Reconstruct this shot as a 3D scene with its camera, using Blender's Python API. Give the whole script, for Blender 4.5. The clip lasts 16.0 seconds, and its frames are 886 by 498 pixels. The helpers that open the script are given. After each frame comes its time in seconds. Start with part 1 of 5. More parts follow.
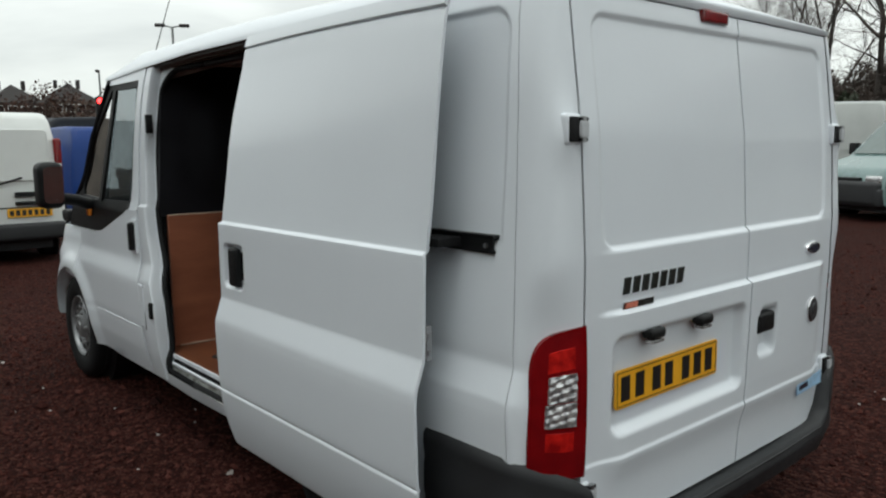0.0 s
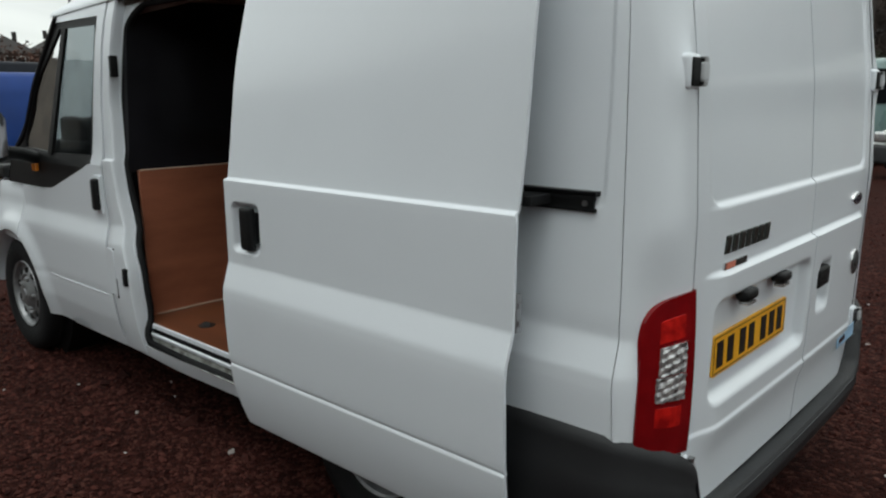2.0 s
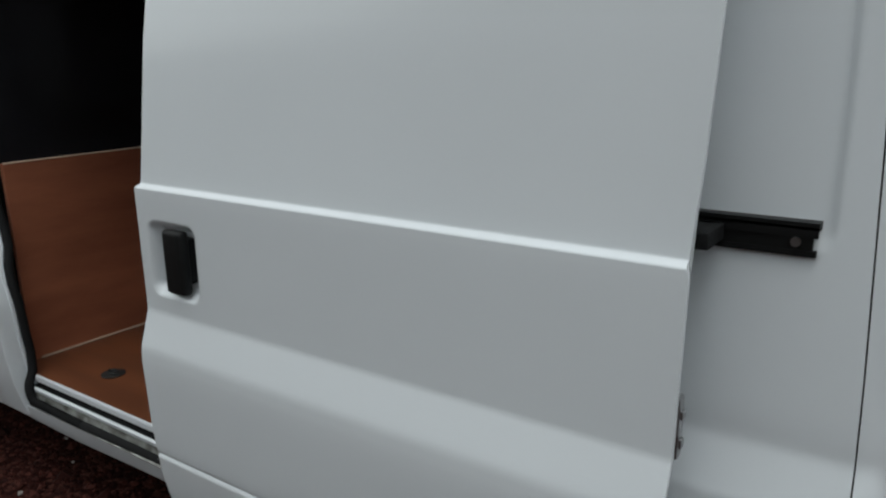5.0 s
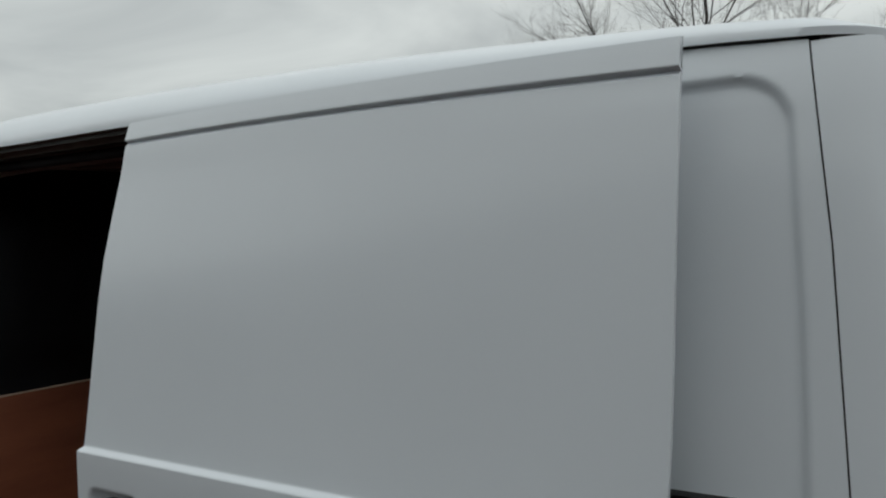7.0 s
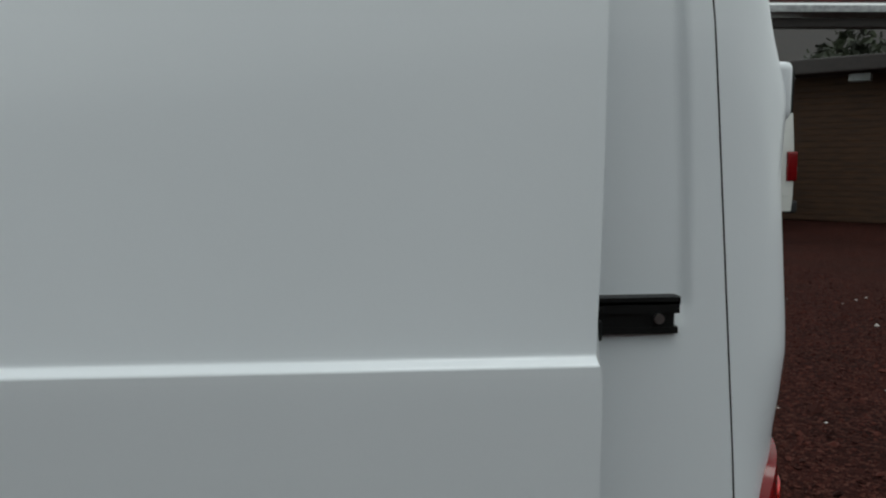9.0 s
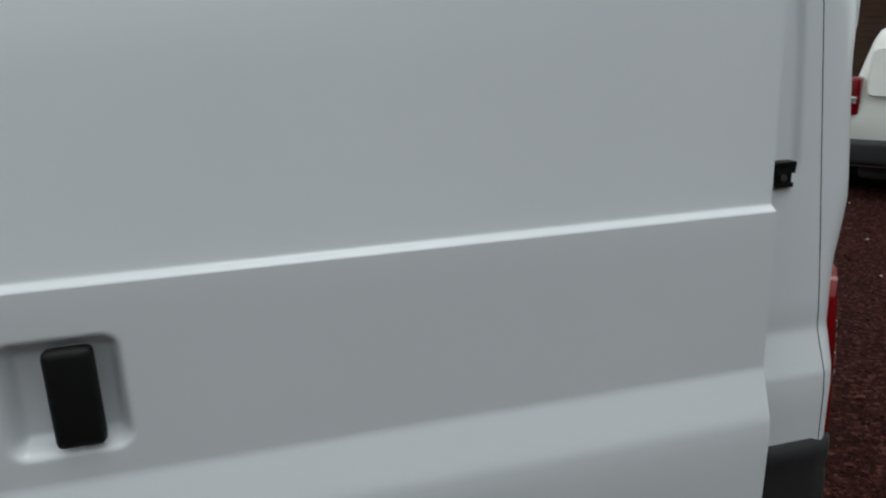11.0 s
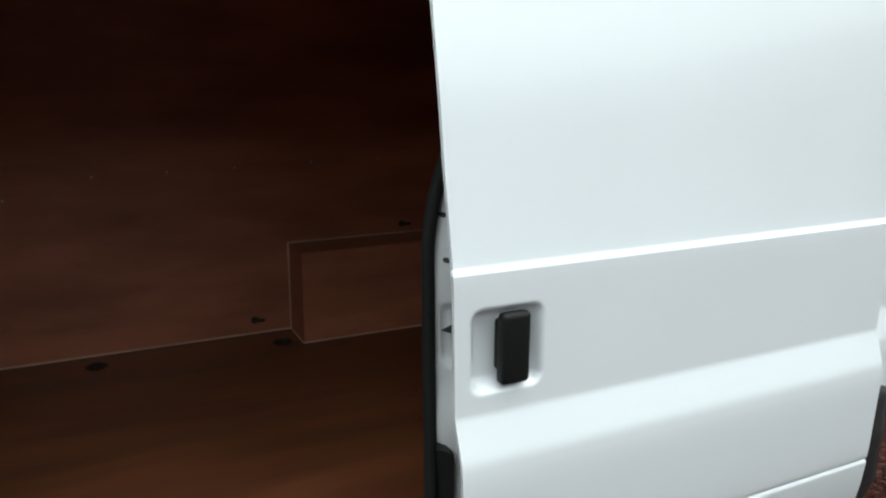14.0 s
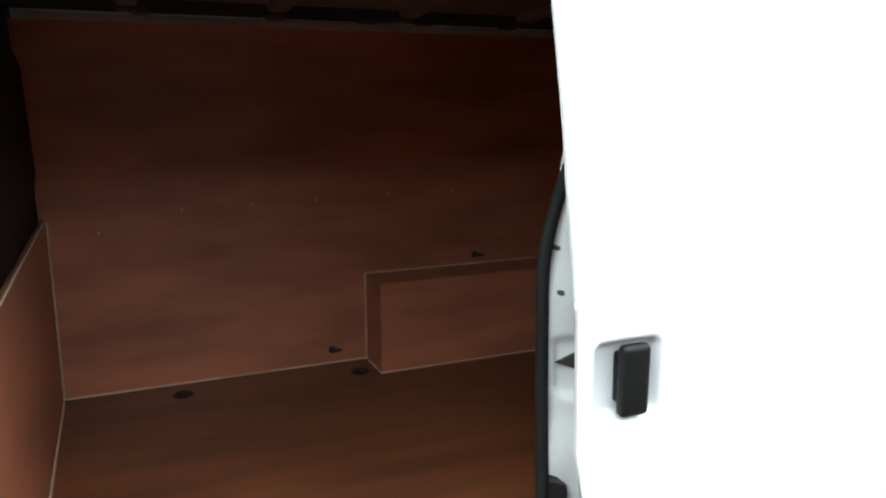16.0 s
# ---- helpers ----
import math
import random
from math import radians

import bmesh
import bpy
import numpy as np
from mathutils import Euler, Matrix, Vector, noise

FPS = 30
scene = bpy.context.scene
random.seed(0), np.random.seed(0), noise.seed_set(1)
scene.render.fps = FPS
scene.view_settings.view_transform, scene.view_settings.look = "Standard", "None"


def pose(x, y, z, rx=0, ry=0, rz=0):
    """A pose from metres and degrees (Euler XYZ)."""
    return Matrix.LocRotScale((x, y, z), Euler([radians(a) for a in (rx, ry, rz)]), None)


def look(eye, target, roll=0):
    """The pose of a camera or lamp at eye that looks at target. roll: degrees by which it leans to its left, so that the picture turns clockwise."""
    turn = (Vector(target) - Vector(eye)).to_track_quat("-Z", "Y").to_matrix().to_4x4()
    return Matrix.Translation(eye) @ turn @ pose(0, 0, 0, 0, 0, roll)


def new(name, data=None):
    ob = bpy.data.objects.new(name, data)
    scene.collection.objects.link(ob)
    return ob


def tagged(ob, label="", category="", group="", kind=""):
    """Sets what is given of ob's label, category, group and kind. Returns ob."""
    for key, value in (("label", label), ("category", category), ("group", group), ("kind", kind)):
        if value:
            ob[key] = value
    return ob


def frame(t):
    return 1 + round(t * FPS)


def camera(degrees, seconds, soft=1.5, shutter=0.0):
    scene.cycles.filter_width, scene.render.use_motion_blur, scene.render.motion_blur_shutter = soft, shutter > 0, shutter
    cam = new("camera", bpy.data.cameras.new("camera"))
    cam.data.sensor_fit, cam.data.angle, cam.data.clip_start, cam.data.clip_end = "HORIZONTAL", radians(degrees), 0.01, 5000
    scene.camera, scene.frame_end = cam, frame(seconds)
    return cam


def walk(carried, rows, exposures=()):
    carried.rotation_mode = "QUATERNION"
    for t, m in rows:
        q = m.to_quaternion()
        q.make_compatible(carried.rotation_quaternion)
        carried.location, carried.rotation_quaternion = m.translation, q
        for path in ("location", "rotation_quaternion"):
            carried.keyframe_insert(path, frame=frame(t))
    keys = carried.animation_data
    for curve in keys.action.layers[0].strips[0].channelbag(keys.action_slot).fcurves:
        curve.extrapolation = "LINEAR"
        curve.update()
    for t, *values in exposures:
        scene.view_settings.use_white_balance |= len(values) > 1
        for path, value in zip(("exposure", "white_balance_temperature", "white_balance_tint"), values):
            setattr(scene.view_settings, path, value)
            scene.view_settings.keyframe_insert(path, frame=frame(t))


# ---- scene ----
cam = camera(60.9, 16.0, soft=2.2)
PATH = [
    (0, (1.245, -1.198, 1.47), (-0.254, 0.099, 1.203), -0.6),
    (0.5, (1.136, -1.282, 1.476), (-0.317, 0.069, 1.227), -0.5),
    (1, (1.024, -1.378, 1.487), (-0.386, 0.02, 1.246), -1.0),
    (1.5, (0.905, -1.403, 1.476), (-0.467, 0.016, 1.153), -1.3),
    (2, (0.762, -1.352, 1.465), (-0.562, 0.093, 1.065), -0.5),
    (2.5, (0.606, -1.291, 1.473), (-0.681, 0.164, 0.996), 0.0),
    (3, (0.441, -1.263, 1.467), (-0.787, 0.232, 0.961), 0.6),
    (3.2, (0.365, -1.258, 1.454), (-0.82, 0.273, 0.953), 1.3),
    (5.3, (-0.038, -0.911, 1.485), (-1.128, 0.69, 0.985), -1.3),
    (5.5, (-0.048, -0.920, 1.508), (-1.122, 0.708, 1.067), -1.3),
    (6, (-0.064, -0.939, 1.585), (-1.099, 0.753, 1.329), -2.2),
    (6.5, (-0.039, -0.917, 1.616), (-1.098, 0.779, 1.553), -2.6),
    (7, (-0.036, -0.898, 1.621), (-1.081, 0.806, 1.592), -1.8),
    (7.5, (-0.057, -0.874, 1.611), (-1.012, 0.881, 1.508), 0.5),
    (8, (-0.240, -0.903, 1.464), (-0.825, 1.009, 1.499), 0.2),
    (8.2, (-0.287, -0.941, 1.487), (-0.759, 0.998, 1.410), -1.3),
    (8.5, (-0.36, -0.832, 1.455), (-0.644, 1.141, 1.248), 0.7),
    (8.7, (-0.432, -0.764, 1.419), (-0.548, 1.23, 1.194), 0.5),
    (10.8, (-1.120, -0.926, 1.497), (-0.591, 0.931, 0.978), -1.6),
    (11, (-1.196, -0.991, 1.501), (-0.699, 0.863, 0.939), -1.9),
    (11.5, (-1.392, -1.102, 1.507), (-0.959, 0.805, 1.088), -2.4),
    (11.6, (-1.45, -1.093, 1.536), (-0.952, 0.791, 1.085), -1.7),
    (12, (-1.667, -1.098, 1.501), (-1.042, 0.748, 1.052), -2.9),
    (12.2, (-1.734, -1.120, 1.493), (-1.077, 0.717, 1.056), -3.6),
    (12.5, (-1.813, -1.105, 1.554), (-1.163, 0.722, 1.065), 0.1),
    (13, (-1.912, -1.194, 1.557), (-1.338, 0.656, 1.058), 0.7),
    (13.4, (-1.999, -1.223, 1.548), (-1.395, 0.614, 1.041), 1.7),
    (13.5, (-2.025, -1.215, 1.548), (-1.398, 0.617, 1.049), 1.5),
    (14, (-2.207, -1.134, 1.562), (-1.347, 0.611, 1.094), 0.5),
    (14.2, (-2.271, -1.105, 1.569), (-1.389, 0.626, 1.089), -0.6),
    (14.5, (-2.342, -1.102, 1.580), (-1.462, 0.643, 1.155), 0.1),
    (15, (-2.390, -1.105, 1.586), (-1.529, 0.651, 1.168), 0.8),
    (15.1, (-2.400, -1.110, 1.586), (-1.532, 0.645, 1.176), 0.9),
    (15.5, (-2.392, -1.101, 1.582), (-1.539, 0.661, 1.177), 0.4),
    (15.6, (-2.374, -1.095, 1.574), (-1.539, 0.680, 1.177), 0.3),
    (16, (-2.372, -1.088, 1.575), (-1.593, 0.711, 1.183), 0.0),
]
EXPOSURES = [(0.0, 0.20, 6350, 5), (1.5, 0.20, 6350, 5), (3.2, 0.18, 6350, 5), (5.3, 0.03, 6300, 6), (6.0, -0.04, 6300, 6), (6.5, -0.28, 6300, 6), (7.0, -0.45, 6300, 6), (7.5, -0.47, 6300, 6), (8.0, -0.42, 6300, 4), (8.7, -0.22, 6300, 4), (10.8, -0.09, 6300, 6), (11.6, 0.0, 6300, 6), (12.2, 0.24, 6300, 6), (13.0, 0.72, 6250, 3), (13.5, 1.00, 6250, 3), (14.0, 1.16, 6250, 3), (14.5, 1.50, 6250, 3), (15.0, 1.76, 6250, 3), (15.5, 2.06, 6250, 3), (16.0, 2.25, 6250, 3)]
walk(cam, [(t, look(eye, target, roll)) for t, eye, target, roll in PATH], EXPOSURES)

# ---- overcast daylight: a cloud-covered sky and a wide, weak sun ----
SUN_ELEVATION, SUN_TURN = 76.0, 153.0
world = bpy.data.worlds.new("overcast_sky")
scene.world = world
world.use_nodes = True
wn, wl = world.node_tree.nodes, world.node_tree.links
wn.clear()
w_out = wn.new("ShaderNodeOutputWorld")
w_bg = wn.new("ShaderNodeBackground")
w_sky = wn.new("ShaderNodeTexSky")
w_sky.sky_type = "NISHITA"
w_sky.sun_disc = False
w_sky.sun_elevation = radians(SUN_ELEVATION)
w_sky.sun_rotation = radians(SUN_TURN)
w_dim = wn.new("ShaderNodeMix")
w_dim.data_type, w_dim.blend_type = "RGBA", "MULTIPLY"
w_dim.inputs["Factor"].default_value = 1.0
w_dim.inputs["B"].default_value = (0.1, 0.1, 0.1, 1)
w_co = wn.new("ShaderNodeTexCoord")
w_map = wn.new("ShaderNodeMapping")
w_map.inputs["Scale"].default_value = (1.6, 1.6, 4.5)
w_noise = wn.new("ShaderNodeTexNoise")
w_noise.inputs["Scale"].default_value = 1.5
w_noise.inputs["Detail"].default_value = 6.0
w_noise.inputs["Roughness"].default_value = 0.5
w_noise.inputs["Distortion"].default_value = 0.6
w_ramp = wn.new("ShaderNodeValToRGB")
w_ramp.color_ramp.elements[0].position, w_ramp.color_ramp.elements[0].color = 0.36, (0.81, 0.825, 0.805, 1)
w_ramp.color_ramp.elements[1].position, w_ramp.color_ramp.elements[1].color = 0.64, (1.19, 1.20, 1.15, 1)
w_mix = wn.new("ShaderNodeMix")
w_mix.data_type = "RGBA"
w_mix.inputs["Factor"].default_value = 0.9
wl.new(w_co.outputs["Generated"], w_map.inputs["Vector"])
wl.new(w_map.outputs["Vector"], w_noise.inputs["Vector"])
wl.new(w_noise.outputs["Fac"], w_ramp.inputs["Fac"])
wl.new(w_sky.outputs["Color"], w_dim.inputs["A"])
wl.new(w_dim.outputs["Result"], w_mix.inputs["A"])
w_sep = wn.new("ShaderNodeSeparateXYZ")
w_side = wn.new("ShaderNodeMapRange")
w_side.inputs["From Min"].default_value, w_side.inputs["From Max"].default_value = 0.0, 0.75
w_side.inputs["To Min"].default_value, w_side.inputs["To Max"].default_value = 0.80, 1.35
w_lift = wn.new("ShaderNodeVectorMath")
w_lift.operation = "SCALE"
wl.new(w_co.outputs["Generated"], w_sep.inputs["Vector"])
wl.new(w_sep.outputs["Z"], w_side.inputs["Value"])
wl.new(w_ramp.outputs["Color"], w_lift.inputs[0])
wl.new(w_side.outputs["Result"], w_lift.inputs["Scale"])
wl.new(w_lift.outputs["Vector"], w_mix.inputs["B"])
wl.new(w_mix.outputs["Result"], w_bg.inputs["Color"])
w_bg.inputs["Strength"].default_value = 0.9
wl.new(w_bg.outputs["Background"], w_out.inputs["Surface"])
sun = new("sun", bpy.data.lights.new("sun", "SUN"))
sun.data.energy, sun.data.angle, sun.data.color = 0.6, radians(25), (1.0, 0.98, 0.95)
sun.matrix_world = look((1.0, -2.0, 9), (0, 0, 0))


# ---- materials ----
def material(name, base, rough=0.5, metal=0.0, vary=0.06, scale=6.0, bump=0.0, bump_scale=80.0, coat=0.0, alpha_noise=None, stretch=(1, 1, 1), second=None, spec=0.5):
    """A procedural surface: base colour varied at two scales, with fine relief."""
    m = bpy.data.materials.new(name)
    m.use_nodes = True
    n, l = m.node_tree.nodes, m.node_tree.links
    b = n["Principled BSDF"]
    b.inputs["Metallic"].default_value = metal
    b.inputs["Coat Weight"].default_value = coat
    b.inputs["Coat Roughness"].default_value = 0.04
    b.inputs["Specular IOR Level"].default_value = spec
    co = n.new("ShaderNodeTexCoord")
    mp = n.new("ShaderNodeMapping")
    mp.inputs["Scale"].default_value = stretch
    l.new(co.outputs["Object"], mp.inputs["Vector"])
    big = n.new("ShaderNodeTexNoise")
    big.inputs["Scale"].default_value, big.inputs["Detail"].default_value = scale, 5.0
    fine = n.new("ShaderNodeTexNoise")
    fine.inputs["Scale"].default_value, fine.inputs["Detail"].default_value = bump_scale, 3.0
    l.new(mp.outputs["Vector"], big.inputs["Vector"])
    l.new(mp.outputs["Vector"], fine.inputs["Vector"])
    ramp = n.new("ShaderNodeValToRGB")
    lo = second or tuple(c * (1 - vary * 2) for c in base)
    hi = tuple(min(1.0, c * (1 + vary)) for c in base)
    ramp.color_ramp.elements[0].position, ramp.color_ramp.elements[0].color = 0.34, (*lo, 1)
    ramp.color_ramp.elements[1].position, ramp.color_ramp.elements[1].color = 0.66, (*hi, 1)
    l.new(big.outputs["Fac"], ramp.inputs["Fac"])
    mix = n.new("ShaderNodeMix")
    mix.data_type, mix.blend_type = "RGBA", "MULTIPLY"
    mix.inputs["Factor"].default_value = min(1.0, vary * 3)
    l.new(ramp.outputs["Color"], mix.inputs["A"])
    grey = n.new("ShaderNodeValToRGB")
    grey.color_ramp.elements[0].color, grey.color_ramp.elements[1].color = (0.75, 0.75, 0.75, 1), (1, 1, 1, 1)
    l.new(fine.outputs["Fac"], grey.inputs["Fac"])
    l.new(grey.outputs["Color"], mix.inputs["B"])
    l.new(mix.outputs["Result"], b.inputs["Base Color"])
    rr = n.new("ShaderNodeMapRange")
    rr.inputs["To Min"].default_value, rr.inputs["To Max"].default_value = rough * 0.8, min(1.0, rough * 1.2)
    l.new(big.outputs["Fac"], rr.inputs["Value"])
    l.new(rr.outputs["Result"], b.inputs["Roughness"])
    if bump:
        bp = n.new("ShaderNodeBump")
        bp.inputs["Strength"].default_value, bp.inputs["Distance"].default_value = bump, 0.01
        l.new(fine.outputs["Fac"], bp.inputs["Height"])
        l.new(bp.outputs["Normal"], b.inputs["Normal"])
    return m


def glass(name, tint=(0.75, 0.8, 0.8), rough=0.02):
    m = bpy.data.materials.new(name)
    m.use_nodes = True
    b = m.node_tree.nodes["Principled BSDF"]
    b.inputs["Base Color"].default_value = (*tint, 1)
    b.inputs["Transmission Weight"].default_value = 1.0
    b.inputs["Roughness"].default_value = rough
    b.inputs["IOR"].default_value = 1.45
    return m


def glow(name, colour, strength):
    m = bpy.data.materials.new(name)
    m.use_nodes = True
    b = m.node_tree.nodes["Principled BSDF"]
    b.inputs["Base Color"].default_value = (*colour, 1)
    b.inputs["Emission Color"].default_value = (*colour, 1)
    b.inputs["Emission Strength"].default_value = strength
    return m


M_WHITE = material("white_paint", (0.714, 0.754, 0.797), 0.30, vary=0.012, scale=1.5, bump=0.012, bump_scale=140, coat=0.35)
# Duller inner white, darkened further: the jamb's shade is put into it.
M_WHITE_IN = material("shaded_jamb_white", (0.50, 0.52, 0.54), 0.45, vary=0.08, scale=6)
M_BLACK = material("black_plastic", (0.008, 0.0085, 0.009), 0.5, vary=0.1, bump=0.15, bump_scale=400, spec=0.22)
M_BUMPER = material("grey_black_bumper_plastic", (0.016, 0.017, 0.019), 0.55, vary=0.12, bump=0.2, bump_scale=300)
M_RUBBER = material("rubber", (0.012, 0.0125, 0.0135), 0.75, vary=0.15, bump=0.2, bump_scale=150, spec=0.18)
M_GAP = material("shut_line_shadow", (0.01, 0.01, 0.01), 0.9, vary=0.02)
M_STEEL = material("bare_steel", (0.45, 0.46, 0.47), 0.38, metal=1.0, vary=0.1)
M_RIM = material("painted_steel_rim", (0.32, 0.33, 0.34), 0.42, metal=0.6, vary=0.15, scale=14)
M_CHROME = material("chrome", (0.75, 0.75, 0.76), 0.12, metal=1.0, vary=0.03)
M_BULK = material("black_bulkhead_steel", (0.010, 0.010, 0.013), 0.6, vary=0.2, scale=3, spec=0.2)
M_PLY = material("varnished_red_brown_ply", (0.385, 0.140, 0.078), 0.42, vary=0.16, scale=4.0, bump=0.03, bump_scale=60, stretch=(0.42, 0.42, 1.7), second=(0.275, 0.098, 0.055))
# Varnished ply toned darker: shade over the floor is put into its colour.
M_PLY_FLOOR = material("shade_toned_ply_floor", (0.168, 0.058, 0.026), 0.36, vary=0.14, scale=2.6, bump=0.03, bump_scale=60, stretch=(0.5, 3.0, 1), second=(0.105, 0.036, 0.017))
M_PLY_EDGE = material("pale_ply_edge", (0.62, 0.47, 0.35), 0.6, vary=0.12)
M_PLATE = material("yellow_reflective_plate", (0.82, 0.40, 0.02), 0.35, vary=0.03)
M_INK = material("black_plate_ink", (0.012, 0.012, 0.012), 0.4, vary=0.05)
M_RED = material("red_lamp_plastic", (0.19, 0.003, 0.005), 0.16, vary=0.03, scale=12, coat=0.25, second=(0.14, 0.002, 0.004), spec=0.35)
M_REDLENS = material("bright_red_lens", (0.52, 0.010, 0.007), 0.22, vary=0.12, scale=30, coat=0.2, second=(0.24, 0.003, 0.004))
M_CLEAR = material("clear_lamp_plastic", (0.80, 0.80, 0.80), 0.16, metal=0.65, vary=0.12, scale=42, coat=0.4, second=(0.22, 0.22, 0.23))
M_AMBER = material("amber_lamp_plastic", (0.7, 0.22, 0.02), 0.2, vary=0.1, coat=1.0)
M_DARKRED = material("dark_red_lens", (0.16, 0.008, 0.008), 0.2, vary=0.1, scale=40, coat=0.6)
M_GLASS = glass("tinted_window_glass", (0.36, 0.40, 0.41))
M_MIRROR = material("mirror_glass", (0.66, 0.68, 0.70), 0.04, metal=1.0, vary=0.01)
M_BADGE = material("dark_chrome_lettering", (0.05, 0.055, 0.05), 0.25, metal=0.6, vary=0.1)
M_OVAL = material("dark_blue_badge", (0.02, 0.03, 0.05), 0.2, vary=0.1, coat=1.0)
M_ROUND = material("grey_embossed_badge", (0.09, 0.095, 0.10), 0.35, metal=0.5, vary=0.2, scale=60)
M_STICK_BLUE = material("pale_blue_sticker", (0.35, 0.55, 0.75), 0.4, vary=0.1, scale=40)
M_STICK_RED = material("orange_red_sticker", (0.55, 0.16, 0.10), 0.4, vary=0.1)
M_LINER = material("grey_brown_primed_steel", (0.20, 0.175, 0.155), 0.7, vary=0.2, scale=3)
M_CANT = material("pale_grey_painted_rail", (0.42, 0.40, 0.37), 0.5, vary=0.10, scale=4)
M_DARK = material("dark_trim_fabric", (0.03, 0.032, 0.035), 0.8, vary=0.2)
M_SCREW = material("dark_screw", (0.03, 0.03, 0.03), 0.5, metal=0.4, vary=0.1)

# ---- building helpers ----
PLACE = {}


def part(name, bm_or_data, mat=None, parent=None, label="", smooth=False):
    """One mesh object; with a parent it is a part of that thing."""
    if isinstance(bm_or_data, tuple):
        me = bpy.data.meshes.new(name)
        me.from_pydata([tuple(map(float, v)) for v in bm_or_data[0]], [], [tuple(map(int, f)) for f in bm_or_data[1]])
        me.update()
    else:
        me = bpy.data.meshes.new(name)
        bmesh.ops.recalc_face_normals(bm_or_data, faces=bm_or_data.faces)
        bm_or_data.to_mesh(me)
        bm_or_data.free()
    if mat:
        me.materials.append(mat)
    if smooth:
        me.polygons.foreach_set("use_smooth", [True] * len(me.polygons))
        if smooth != "all":
            me.set_sharp_from_angle(angle=radians(42))
    ob = new(name, me)
    if parent:
        ob.parent = parent
        ob.matrix_parent_inverse = PLACE.get(parent, Matrix()).inverted()
    if label:
        tagged(ob, label)
    return ob


def thing(name, at, label, category, group="", kind=""):
    """An empty at the base of a thing, which its parts hang on. Parts are built in world places."""
    ob = new(name)
    ob.empty_display_size = 0.2
    m = at if isinstance(at, Matrix) else Matrix.Translation(at)
    ob.matrix_basis = m
    PLACE[ob] = m
    return tagged(ob, label, category, group, kind)


def grid(us, vs, fn, rim=None, close=False):
    """Verts and faces of a sheet fn(u, v); rim: a vector by which its edge turns back, to give it thickness."""
    nu, nv = len(us), len(vs)
    verts = [Vector(fn(u, v)) for v in vs for u in us]
    faces = [(j * nu + i, j * nu + i + 1, (j + 1) * nu + i + 1, (j + 1) * nu + i) for j in range(nv - 1) for i in range(nu - 1)]
    if rim is not None:
        loop = [i for i in range(nu)] + [j * nu + nu - 1 for j in range(1, nv)] + [(nv - 1) * nu + i for i in range(nu - 2, -1, -1)] + [j * nu for j in range(nv - 2, 0, -1)]
        base = len(verts)
        for k in loop:
            verts.append(verts[k] + Vector(rim))
        n = len(loop)
        for k in range(n):
            faces.append((loop[k], base + k, base + (k + 1) % n, loop[(k + 1) % n]))
        if close:
            faces.append(tuple(base + k for k in range(n)))
    return verts, faces


def merged(*parts):
    verts, faces = [], []
    for v, f in parts:
        o = len(verts)
        verts += list(v)
        faces += [tuple(i + o for i in q) for q in f]
    return verts, faces


def box(lo, hi, bevel=0.006, segments=2, turn=None):
    bm = bmesh.new()
    bmesh.ops.create_cube(bm, size=1.0)
    c, s = (Vector(lo) + Vector(hi)) / 2, Vector(hi) - Vector(lo)
    bmesh.ops.scale(bm, vec=s, verts=bm.verts)
    if bevel:
        bmesh.ops.bevel(bm, geom=bm.edges[:], offset=min(bevel, 0.45 * min(abs(a) for a in s)), segments=segments, affect="EDGES", profile=0.6)
    if turn:
        bmesh.ops.transform(bm, matrix=turn, verts=bm.verts)
    bmesh.ops.translate(bm, vec=c, verts=bm.verts)
    return bm


def tube(points, radius, sides=8, radii=None, closed=False):
    """A round bar along points."""
    pts = [Vector(p) for p in points]
    verts, faces, n = [], [], len(pts)
    side = None
    for i, p in enumerate(pts):
        a = pts[(i - 1) % n] if (i or closed) else p
        b = pts[(i + 1) % n] if (i < n - 1 or closed) else p
        d = (b - a).normalized()
        if side is None:
            side = d.orthogonal().normalized()
        side = (side - d * side.dot(d)).normalized()
        up = d.cross(side)
        r = radii[i] if radii else radius
        for k in range(sides):
            t = 2 * math.pi * k / sides
            verts.append(p + r * (math.cos(t) * side + math.sin(t) * up))
    for i in range(n if closed else n - 1):
        j = (i + 1) % n
        for k in range(sides):
            faces.append((i * sides + k, i * sides + (k + 1) % sides, j * sides + (k + 1) % sides, j * sides + k))
    if not closed:
        faces.append(tuple(range(sides))[::-1])
        faces.append(tuple((n - 1) * sides + k for k in range(sides)))
    return verts, faces


def lathe(profile, axis_at, sides=40, axis="y"):
    """A turned body: profile of (along, radius) round an axis through axis_at."""
    verts, faces = [], []
    for a, r in profile:
        for k in range(sides):
            t = 2 * math.pi * k / sides
            c, s = r * math.cos(t), r * math.sin(t)
            v = {"x": (a, c, s), "y": (c, a, s), "z": (c, s, a)}[axis]
            verts.append(Vector(v) + Vector(axis_at))
    for i in range(len(profile) - 1):
        for k in range(sides):
            faces.append((i * sides + k, i * sides + (k + 1) % sides, (i + 1) * sides + (k + 1) % sides, (i + 1) * sides + k))
    faces.append(tuple(range(sides)))
    faces.append(tuple((len(profile) - 1) * sides + k for k in range(sides)))
    return verts, faces


def open_faced(turned):
    """The same turned body without its first end cap."""
    verts, faces = turned
    return verts, faces[:-2] + faces[-1:]


def smooth01(a, b, v):
    t = min(1.0, max(0.0, (v - a) / (b - a)))
    return t * t * (3 - 2 * t)


